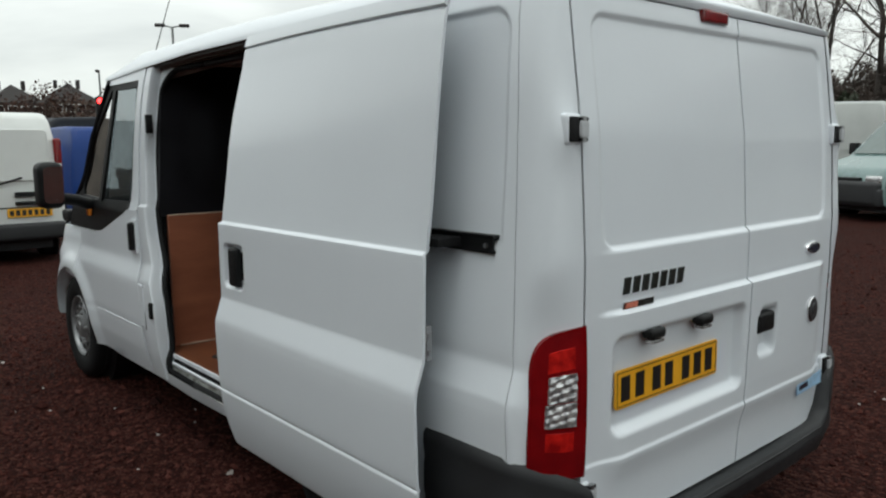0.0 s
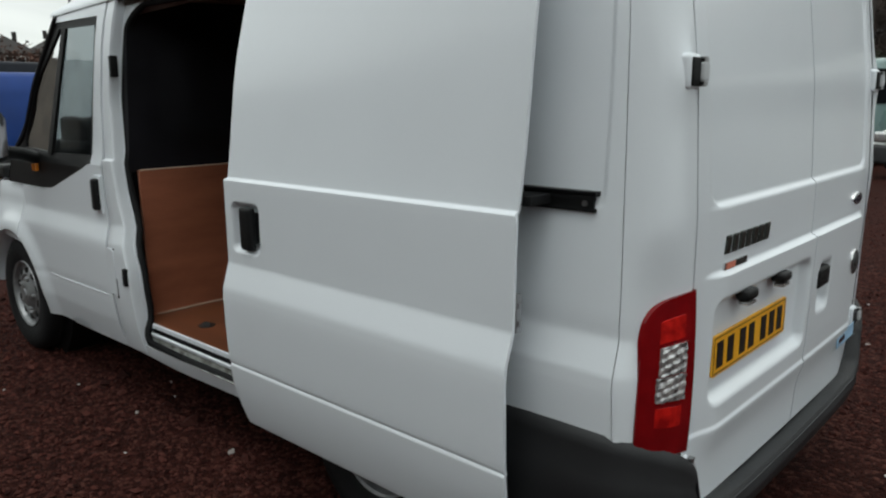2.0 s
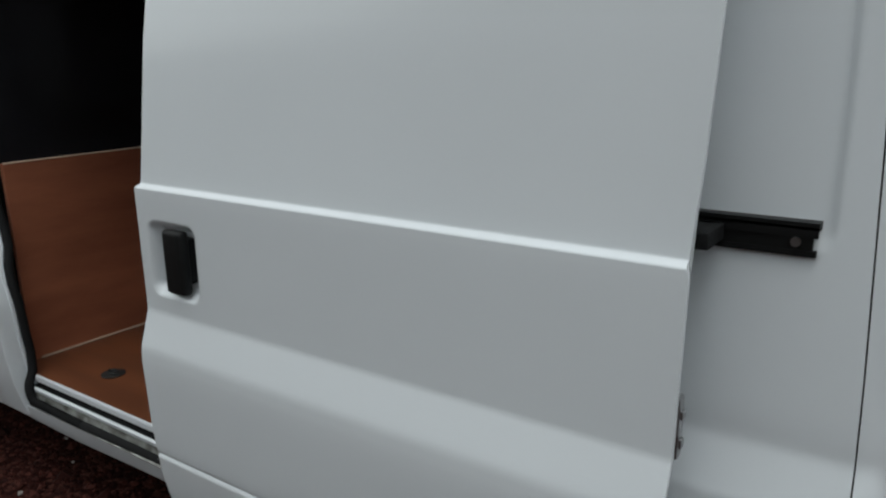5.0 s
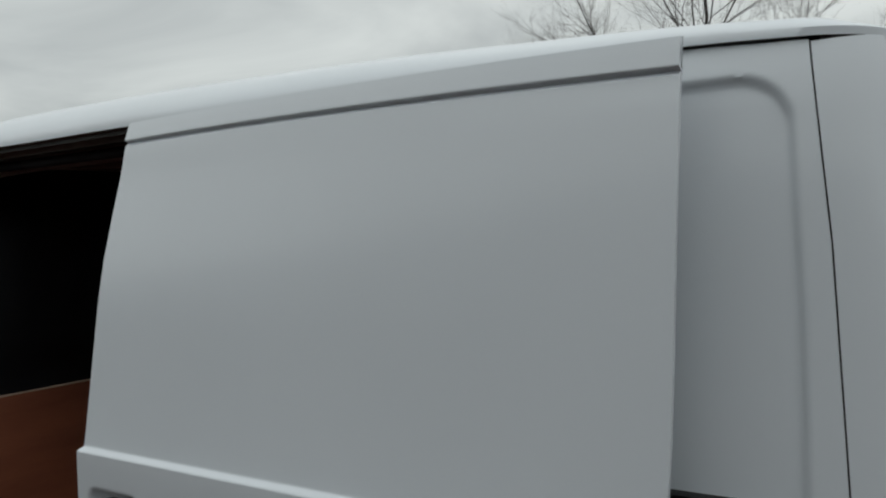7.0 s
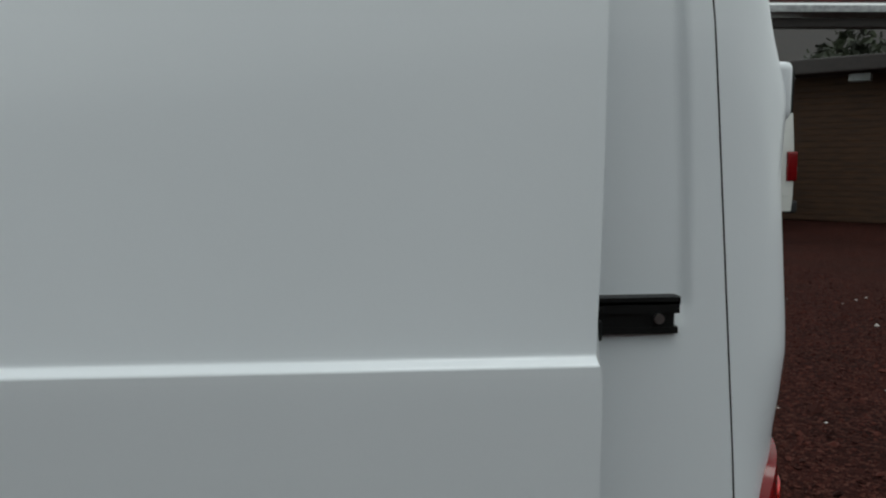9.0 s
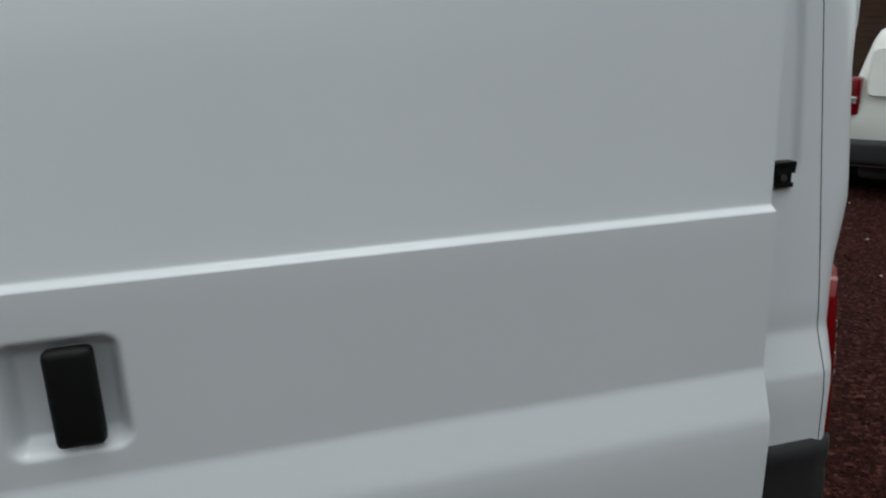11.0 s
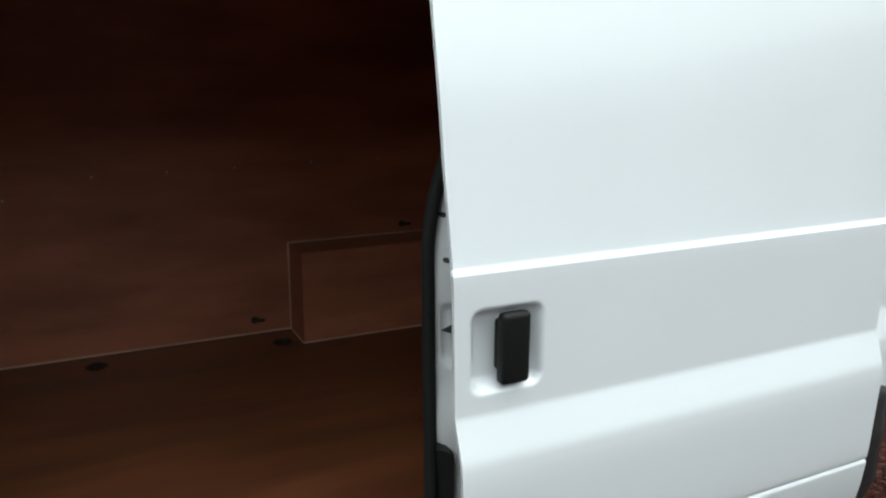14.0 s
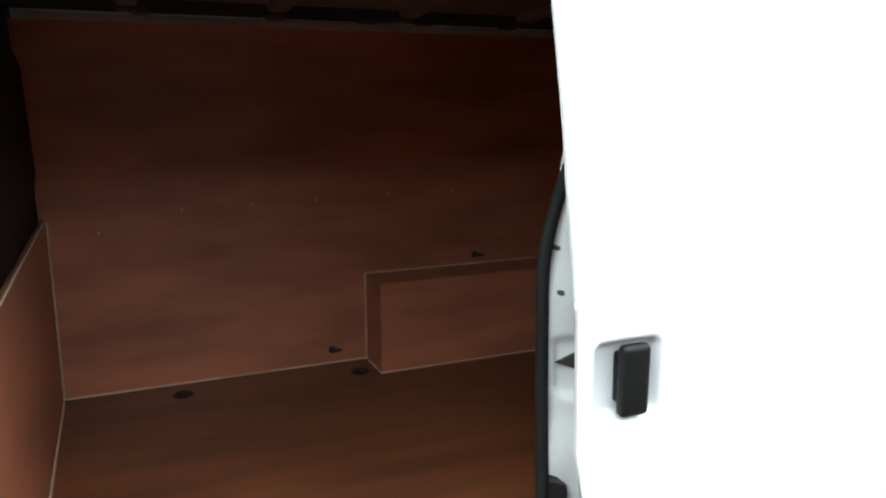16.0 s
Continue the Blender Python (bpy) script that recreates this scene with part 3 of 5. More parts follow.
def door_r(z):
    return float(np.interp(z, [0.286, 0.9, 1.17, 1.185, 1.33, 1.47, 1.62, 1.76, 1.90], [-0.316, -0.313, -0.309, -0.314, -0.306, -0.301, -0.297, -0.293, -0.292]))


def hang(u, z):
    """The open door hangs a little inward at its upper front corner."""
    return (1 - u) * float(np.interp(z, [1.19, 1.30, 1.40, 1.50, 1.60, 1.70, 1.80, 1.90], [0.0, 0.0085, 0.017, 0.025, 0.037, 0.0525, 0.066, 0.077]))


def slider(u, z):
    x = door_l(z) + u * (door_r(z) - door_l(z))
    y = side_y(z) - OFF + hang(u, z)
    y += 0.034 * pressed(x, z, -1.553, -1.380, 0.930, 1.111, 0.030, 0.026)
    y += 0.005 * math.exp(-((z - 0.518) / 0.0045) ** 2) - 0.002 * smooth01(0.522, 0.512, z)
    y -= 0.007 * smooth01(1.8475, 1.8525, z)
    y += 0.005 * math.exp(-((z - 1.8475) / 0.0035) ** 2)
    z += (0.026 * (1 - u) + 0.030 * u * (1 - u) - 0.008) * smooth01(1.78, 1.840, z)
    return x, y, z


DZ = spread(0.286, (0.300, 0.007), (0.49, 0.05), (0.545, 0.004), (0.76, 0.05), (0.87, 0.012), (0.90, 0.003), (0.922, 0.006), (0.968, 0.005), (1.07, 0.02), (1.115, 0.005), (1.172, 0.01), (1.198, 0.002), (1.78, 0.045), (1.838, 0.01), (1.858, 0.0016), (1.895, 0.008))
DU = spread(0.0, (0.008, 0.004), (0.024, 0.008), (0.060, 0.0035), (0.14, 0.015), (0.172, 0.0035), (0.99, 0.045), (1.0, 0.005))
slide = part("sliding_door", grid(DU, DZ, slider, rim=(0, 0.010, 0), close=False), M_WHITE, van, "white pressed steel sliding side door, slid back", smooth=True)
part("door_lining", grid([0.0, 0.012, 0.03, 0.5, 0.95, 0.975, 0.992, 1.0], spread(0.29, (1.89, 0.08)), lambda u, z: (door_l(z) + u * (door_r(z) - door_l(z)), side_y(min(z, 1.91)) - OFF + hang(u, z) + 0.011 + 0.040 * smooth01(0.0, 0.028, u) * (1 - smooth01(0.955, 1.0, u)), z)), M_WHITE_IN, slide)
# pull handle in its recess
hand = part("pull_handle", box((-1.486, 0.060, 0.946), (-1.419, 0.088, 1.096), 0.013, 3), M_BLACK, slide, "black plastic pull handle", smooth=True)
part("handle_base", box((-1.478, 0.084, 0.968), (-1.428, 0.118, 1.075), 0.008, 2), M_BLACK, hand, smooth=True)
part("door_catch", box((-0.326, 0.082, 0.885), (-0.309, 0.104, 0.985), 0.004), M_STEEL, slide, "steel door catch on the rear edge")
for z in (0.912, 0.958):
    part("catch_tooth", box((-0.312, 0.086, z - 0.010), (-0.305, 0.100, z + 0.006), 0.003), M_STEEL, slide)
part("door_seal", tube([(door_l(z) + 0.060, side_y(z) - OFF + hang(0.05, z) + 0.052, z) for z in spread(0.31, (1.88, 0.08))], 0.008, 6), M_RUBBER, slide, smooth=True)

# middle rail on the quarter panel, with the roller arm
rail = part("door_rail", merged(
    grid([-1.40, -0.171], [0, 1], lambda x, v: (x, 0.226, 1.187 + 0.048 * v)),
    slab([(0.204, 1.226), (0.238, 1.226), (0.238, 1.236), (0.204, 1.236)], lambda y, z, w: (-0.171 - w, y, z), 1.2),
    slab([(0.206, 1.186), (0.238, 1.186), (0.238, 1.195), (0.206, 1.195)], lambda y, z, w: (-0.173 - w, y, z), 1.2),
    slab([(0.204, 1.214), (0.209, 1.214), (0.209, 1.230), (0.204, 1.230)], lambda y, z, w: (-0.172 - w, y, z), 1.2)), M_BLACK, van, "black channel rail for the sliding door")
part("rail_face", slab([(0.207, 1.194), (0.214, 1.194), (0.214, 1.228), (0.207, 1.228)], lambda y, z, w: (-0.178 - w, y, z), 1.1), M_BLACK, rail)
part("rail_screw", lathe([(-0.004, 0.007), (0.004, 0.007)], (-0.200, 0.205, 1.207), 10, "y"), M_STEEL, rail)
arm = part("roller_arm", box((-0.40, 0.12, 1.198), (-0.298, 0.205, 1.224), 0.004, 2), M_RUBBER, slide, smooth=True)
part("roller", lathe([(-0.012, 0.017), (0.012, 0.017)], (-0.320, 0.205, 1.212), 14, "z"), M_BLACK, arm, smooth=True)

# ---- side opening: pillars, sill, seal ----
UPPER = [(0.0, 1.905), (0.004, 1.890), (0.030, 1.888), (0.034, 1.868), (0.070, 1.866), (0.090, 1.83)]
part("upper_rail", grid(spread(-2.69, (-1.40, 0.1)), list(range(6)), lambda x, k: (x, flank(x, 1.90) + UPPER[k][0], gutter_z(x) + UPPER[k][1] - 1.905)), M_LINER, van, "grey-brown channel above the side opening")


def shut_x(z):
    """Rear edge of the cab door."""
    return float(np.interp(z, [0.36, 0.79, 1.02, 1.19, 1.45, 1.70, 1.90], [-2.715, -2.742, -2.785, -2.790, -2.805, -2.792, -2.760]))


def skin_edge(z):
    return float(np.interp(z, [0.36, 0.69, 0.85, 1.03, 1.25, 1.45, 1.68, 1.90], [-2.52, -2.545, -2.60, -2.665, -2.705, -2.731, -2.715, -2.683]))


def open_front(z):
    """Front edge of the opening, set back behind the skin."""
    return float(np.interp(z, [0.36, 0.46, 0.66, 0.85, 1.03, 1.25, 1.45, 1.67, 1.79, 1.83, 1.865, 1.885], [-2.49, -2.540, -2.555, -2.605, -2.66, -2.725, -2.75, -2.735, -2.685, -2.645, -2.575, -2.50]))


PZ = spread(0.30, (0.76, 0.04), (0.92, 0.01), (1.14, 0.04), (1.20, 0.004), (1.60, 0.04), (1.893, 0.015))
part("door_pillar", grid([0, 0.08, 0.5, 1.0], PZ, lambda u, z: (shut_x(z) + 0.004 + u * (skin_edge(z) - 0.004 - shut_x(z)), flank(-2.75, z) + (0.006 if u == 0 else 0), z)), M_WHITE, van, "white pillar between cab and load opening", smooth=True)
JAMB = [(0.0, 0.0), (0.003, 0.004), (0.005, 0.014), (0.006, 0.050)]
part("front_jamb", grid(list(range(6)), PZ, lambda k, z: (skin_edge(z) + JAMB[k][0] if k < 4 else max(skin_edge(z) + 0.010, open_front(z) + 0.008 * (k - 4)), flank(-2.75, z) + (JAMB[k][1] if k < 4 else 0.052 + 0.02 * (k - 4)), z)), M_WHITE, van, "white stepped jamb behind the pillar", smooth=True)
rear_side = rounded([(-2.2, 0.345), (-1.568, 0.345), (-1.549, 1.05), (-1.546, 1.275), (-1.415, 1.565), (-1.400, 1.872), (-2.2, 1.872)], [0.0, 0.02, 0.1, 0.14, 0.2, 0.12, 0.0], 6)
front_side = [Vector((max(open_front(z), skin_edge(z) + 0.010) + 0.016, z)) for z in reversed(spread(0.36, (0.46, 0.02), (1.70, 0.06), (1.872, 0.02)))]
edge = rear_side + front_side
part("opening_seal", tube([(p[0], flank(p[0], p[1]) + 0.010 + 0.054 * smooth01(0.36, 0.50, p[1]), p[1]) for p in edge], 0.0145, 10, closed=True), M_RUBBER, van, "black rubber door seal", smooth="all")


part("shut_line", grid([-0.012, 0.010], PZ, lambda u, z: (shut_x(z) + u, flank(-2.8, z) + 0.012, z)), M_GAP, van)
flap = part("fuel_flap", slab(rounded([(-2.728, 0.565), (-2.664, 0.555), (-2.672, 0.775), (-2.738, 0.785)], 0.012, 3), lambda x, z, w: (x, flank(-2.75, z) + 0.001 - w, z), 0.004), M_WHITE, van, "white fuel filler flap beside the cab door")
part("flap_gap", slab([(-2.668, 0.548), (-2.656, 0.548), (-2.664, 0.785), (-2.676, 0.785)], lambda x, z, w: (x, flank(-2.75, z) + 0.001 - w, z), 0.002), M_GAP, flap)


def sill_low(x):
    """Lower edge of the sill, which rises to the cab."""
    return 0.262 + 0.03 * smooth01(-2.2, -2.7, x)


part("sill", grid(spread(-3.30, (-1.36, 0.1)), spread(0.0, (1.0, 0.2)), lambda x, v: (x, flank(x, sill_low(x) + v * (0.338 - sill_low(x))), sill_low(x) + v * (0.338 - sill_low(x))), rim=(0, 0.05, 0)), M_WHITE, van, "white painted sill", smooth=True)
M_TRACK = material("dirty_galvanised_steel", (0.34, 0.35, 0.34), 0.6, vary=0.3, scale=20, second=(0.10, 0.095, 0.085))


def sill_strip(name, profile, mat, label):
    part(name, grid(spread(-2.58, (-1.44, 0.15)), list(range(len(profile))), lambda x, k: (x, profile[k][0], profile[k][1])), mat, van, label)


sill_strip("runner_track", [(0.180, 0.338), (0.198, 0.346), (0.204, 0.382), (0.197, 0.386)], M_TRACK, "dirty galvanised runner track in the sill")
sill_strip("sill_step", [(0.196, 0.3865), (0.194, 0.398), (0.198, 0.402), (0.204, 0.401)], M_WHITE, "thin white metal step")
sill_strip("runner_slot", [(0.2045, 0.401), (0.222, 0.404), (0.222, 0.420), (0.210, 0.421)], M_RUBBER, "black runner slot")
sill_strip("floor_edge_trim", [(0.2095, 0.4205), (0.2055, 0.422), (0.205, 0.438), (0.207, 0.4425), (0.214, 0.4425)], M_WHITE, "thin white edge trim along the floor")
part("lock_striker", box((-2.694, 0.206, 1.557), (-2.670, 0.240, 1.652), 0.006), M_BLACK, van, "black striker block on the pillar", smooth=True)
part("lower_striker", box((-2.578, 0.122, 0.620), (-2.545, 0.160, 0.705), 0.010), M_BLACK, van, "black hinge bracket on the pillar", smooth=True)

def rear_jamb(u, z):
    """The rear side of the opening: a rounded post with a dished pocket for the latch."""
    x = float(np.interp(z, [0.4, 1.15, 1.5, 1.84], [-1.468, -1.466, -1.395, -1.37])) - 0.080 * u
    dish = 0.020 * pressed(x, z, -1.532, -1.440, 0.925, 1.075, 0.03, 0.02)
    foot = 0.012 * pressed(x, z, -1.62, -1.498, 0.50, 0.772, 0.02, 0.006)
    return x, flank(-1.48, z) + 0.002 + 0.075 * u ** 1.4 + dish + foot, z


def on_jamb(x, z, w=0.0):
    u = (float(np.interp(z, [0.4, 1.15, 1.5, 1.84], [-1.468, -1.466, -1.395, -1.37])) - x) / 0.080
    return x, rear_jamb(u, z)[1] - w, z


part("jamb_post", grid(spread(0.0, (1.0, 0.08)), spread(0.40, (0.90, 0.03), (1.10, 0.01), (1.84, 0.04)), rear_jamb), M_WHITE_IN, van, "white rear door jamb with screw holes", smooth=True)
for x, z, r in ((-1.512, 1.258, 0.006), (-1.514, 1.164, 0.006), (-1.487, 1.236, 0.004), (-1.487, 1.196, 0.004)):
    part("jamb_hole", slab([(x + r * math.cos(math.pi * k / 6), z + r * math.sin(math.pi * k / 6)) for k in range(12)], on_jamb, 0.002), M_SCREW, van)
part("jamb_latch", slab([(-1.524, 1.008), (-1.478, 0.994), (-1.478, 1.038)], on_jamb, 0.010, 0.003), M_SCREW, van, "dark latch wedge in the rear jamb")
part("grab_handle", slab(rounded([(-1.556, 0.58), (-1.518, 0.58), (-1.518, 0.752), (-1.556, 0.752)], 0.021, 5), on_jamb, 0.026, 0.008), M_BLACK, van, "black grab handle low in the rear jamb", smooth=True)

# ---- cab: door, window, wing, bonnet, screen ----
WIN = [(-4.10, 0.992), (-3.52, 0.996), (-3.39, 1.010), (-3.0, 1.132), (-2.935, 1.158), (-2.70, 1.160)]


def win_low(x):
    return float(np.interp(x, [p[0] for p in WIN], [p[1] for p in WIN]))


def win_right(z):
    return float(np.interp(z, [1.10, 1.165, 1.50, 1.838], [-2.91, -2.914, -2.883, -2.848]))


def cab_skin(x, z):
    y = flank(x, z)
    d = math.hypot(x - HUB_F[0], z - HUB_F[1])
    y -= 0.026 * (1 - smooth01(0.40, 0.50, d)) if z < 1.0 else 0
    return y


def off_arch(x, z, r=0.392):
    """Push a point of the skin out of the round of the wheel arch."""
    d = math.hypot(x - HUB_F[0], z - HUB_F[1])
    if d < r:
        k = r / max(d, 0.02)
        x, z = HUB_F[0] + (x - HUB_F[0]) * k, max(0.30, HUB_F[1] + (z - HUB_F[1]) * k)
    return x, z


def cab_door_fn(u, v):
    x0 = -3.812
    z = 0.30 + v * (win_low(x0 + u * 0.9) - 0.30)
    x = x0 + u * (shut_x(z) - 0.006 - x0)
    z = 0.30 + v * (win_low(x) - 0.30)
    x, z = off_arch(x, z)
    return x, cab_skin(x, z) + 0.004 * math.exp(-((z - 0.545) / 0.016) ** 2), z


cab_door = part("cab_door", grid(spread(0.0, (1.0, 0.03)), spread(0.0, (1.0, 0.02)), cab_door_fn, rim=(0, 0.03, 0)), M_WHITE, van, "white cab door with black handle", smooth=True)
part("door_frame", merged(
    grid([0, 0.5, 1], spread(1.15, (1.888, 0.06)), lambda u, z: (shut_x(z) - 0.006 + u * (win_right(z) - shut_x(z) + 0.006), cab_skin(-2.9, z), z), rim=(0, 0.03, 0)),
    grid(spread(-3.33, (-2.785, 0.1)), [0, 1], lambda x, v: (x, cab_skin(x, 1.838 + 0.05 * v), 1.838 + (gutter_z(x) - 0.012 - 1.838) * v), rim=(0, 0.03, 0))), M_WHITE, cab_door, "white window frame", smooth=True)


def on_cab(x, z, w=0.0):
    return Vector((x, cab_skin(max(x, -3.75), z) + 0.004 + w, z))


part("window_surround", merged(*[slab(o, on_cab, 0.018) for o in (
    [(-2.914, 1.164), (-2.883, 1.50), (-2.848, 1.838), (-2.877, 1.800), (-2.904, 1.50), (-2.938, 1.195)],
    [(-2.848, 1.838), (-3.31, 1.856), (-3.285, 1.806), (-2.877, 1.800)],
    [(-3.215, 1.806), (-3.262, 1.806), (-3.432, 1.18), (-3.385, 1.18)],
    [(-3.31, 1.856), (-3.615, 1.545), (-3.75, 1.32), (-3.80, 1.24), (-3.77, 1.24), (-3.72, 1.32), (-3.588, 1.545), (-3.285, 1.806)],
    [(-2.914, 1.164), (-2.938, 1.198), (-3.40, 1.190), (-3.77, 1.205), (-3.77, 1.25), (-3.80, 1.24), (-3.95, 1.14), (-4.05, 1.0), (-3.52, 1.0), (-3.39, 1.014), (-3.0, 1.135)])]), M_BLACK, cab_door, "black plastic window surround")
pane = part("door_glass", slab([(-2.940, 1.197), (-2.906, 1.50), (-2.879, 1.800), (-3.217, 1.804), (-3.384, 1.19)], lambda x, z, w: on_cab(x, z, 0.008 + w), 0.004), M_GLASS, cab_door, "tinted side window glass")
pane.visible_shadow = False
pane = part("quarter_glass", slab([(-3.430, 1.195), (-3.77, 1.207), (-3.77, 1.245), (-3.72, 1.322), (-3.588, 1.545), (-3.287, 1.804), (-3.264, 1.804)], lambda x, z, w: on_cab(x, z, 0.008 + w), 0.004), M_GLASS, cab_door, "tinted front quarter window")
pane.visible_shadow = False
part("side_repeater", box((-3.610, 0.146, 1.085), (-3.555, 0.170, 1.150), 0.010, 2), M_AMBER, cab_door, "small amber side lamp", smooth=True)
part("door_handle", box((-2.858, 0.135, 0.945), (-2.812, 0.170, 1.095), 0.014, 3), M_BLACK, cab_door, "black upright door handle", smooth=True)
part("handle_cup", box((-2.872, 0.160, 0.93), (-2.800, 0.172, 1.11), 0.010, 2), M_WHITE, cab_door)
part("rub_line", tube([(x, cab_skin(x, 0.545) - 0.001, 0.545) for x in spread(-3.45, (-2.78, 0.05))], 0.0018, 6), M_WHITE, cab_door)


def wing_fn(u, v):
    x = -4.82 + u * 1.0
    top = float(np.interp(x, [-4.82, -4.6, -4.3, -4.0, -3.8], [0.84, 0.93, 0.985, 0.992, 0.992]))
    z = 0.36 + v * (top - 0.36)
    y = cab_skin(x, z) + 0.03 * smooth01(0.9, 1.05, z)
    x, z = off_arch(x, z)
    return x, y, z


for mirror in (False, True):
    fl = (lambda p: (p[0], 2 * YC - p[1], p[2])) if mirror else (lambda p: p)
    part("front_wing", grid(spread(0.0, (1.0, 0.025)), spread(0.0, (1.0, 0.04)), lambda u, v: fl(wing_fn(u, v)), rim=(0, -0.06 if mirror else 0.06, 0)), M_WHITE, van, "white front wing over the wheel", smooth=True)
part("shut_line", grid([-3.824, -3.810], spread(0.70, (0.99, 0.05)), lambda x, z: (x, cab_skin(x, z) + 0.012, z)), M_GAP, van)
part("bonnet", grid(spread(0.27, (1.97, 0.10)), [0, 0.25, 0.5, 0.75, 1.0], lambda y, v: (-4.62 + 0.36 * v - 0.08 * (1 - ((y - YC) / 0.93) ** 2) * (1 - v), y, 0.88 + 0.16 * v ** 0.7 + 0.03 * (1 - ((y - YC) / 0.93) ** 2))), M_WHITE, van, smooth=True)
part("windscreen", grid(spread(0.20, (2.04, 0.2)), [0, 0.5, 1.0], lambda y, v: (-4.02 + 0.68 * v - (0.30 - 0.20 * v) * (1 - ((y - YC) / 0.92) ** 2), YC + (y - YC) * (1 - 0.06 * v), 1.06 + 0.81 * v)), M_GLASS, van, "windscreen glass").visible_shadow = False
for mirror in (False, True):
    bow = [(-4.04, 0.185, 1.02), (-3.94, 0.19, 1.17), (-3.80, 0.197, 1.27), (-3.74, 0.202, 1.33), (-3.61, 0.218, 1.545), (-3.33, 0.252, 1.862)]
    part("screen_pillar", tube([(x, 2 * YC - y if mirror else y, z) for x, y, z in bow], 0.017, 8), M_BLACK, van, "black windscreen pillar", smooth=True)
part("front_bumper", grid(spread(0.0, (1.0, 0.05)), [0, 0.2, 0.8, 1.0], lambda u, v: (-4.86 + 0.58 * abs(2 * u - 1) ** 3.2, 0.24 + 1.76 * u, 0.24 + 0.42 * v), rim=(0.1, 0, 0)), M_BUMPER, van, "dark plastic front bumper", smooth=True)
part("nose_panel", grid(spread(0.0, (1.0, 0.05)), [0, 0.5, 1.0], lambda u, v: (-4.82 + 0.05 * v + 0.52 * abs(2 * u - 1) ** 3.2, 0.26 + 1.72 * u, 0.64 + 0.24 * v)), M_WHITE, van, smooth=True)
part("cowl", box((-4.36, 0.2, 1.0), (-4.2, 2.04, 1.08), 0.02), M_BLACK, van)
part("cab_floor", box((-4.3, 0.26, 0.40), (-2.66, 1.98, 0.46), 0.01), M_DARK, van)
part("dash_cowl", box((-3.86, 0.30, 1.04), (-3.60, 1.94, 1.235), 0.06, 3), M_DARK, van, "dark grey dashboard top", smooth=True)
part("dash_binnacle", box((-3.90, 0.44, 1.18), (-3.66, 0.66, 1.36), 0.03, 3), M_DARK, van, "dark hood on the dashboard", smooth=True)
part("dashboard", box((-4.20, 0.28, 0.75), (-3.75, 1.96, 1.10), 0.08, 3), M_DARK, van, "dark grey dashboard", smooth=True)
for y in (0.55, 1.60):
    seat = part("cab_seat", box((-3.30, y - 0.25, 0.62), (-2.84, y + 0.25, 0.78), 0.06, 3), M_DARK, van, "dark fabric cab seat", smooth=True)
    part("seat_back", box((-2.92, y - 0.24, 0.72), (-2.76, y + 0.24, 1.32), 0.06, 3, Matrix.Rotation(radians(8), 4, "Y")), M_DARK, seat, smooth=True)
    part("head_rest", box((-2.86, y - 0.13, 1.36), (-2.76, y + 0.13, 1.56), 0.04, 3), M_DARK, seat, smooth=True)

part("far_mirror", box((-3.62, 2 * YC + 0.01, 1.15), (-3.48, 2 * YC + 0.14, 1.39), 0.045, 4), M_BLACK, van, "black far side door mirror", smooth=True)
mirror_t = part("door_mirror", box((-3.60, -0.134, 1.145), (-3.436, 0.004, 1.412), 0.058, 5), M_BLACK, van, "large black door mirror on an arm", smooth=True)
part("mirror_glass", slab(rounded([(-0.114, 1.178), (-0.014, 1.178), (-0.014, 1.384), (-0.114, 1.384)], 0.03), lambda y, z, w: (-3.416 + w + 0.13 * (y + 0.016) + 0.085 * (z - 1.28), y, z), 0.003), M_MIRROR, mirror_t)
part("mirror_arm", tube([(-3.52, -0.02, 1.20), (-3.55, 0.08, 1.185), (-3.58, 0.18, 1.15)], 0.035, 10), M_BLACK, mirror_t, smooth=True)


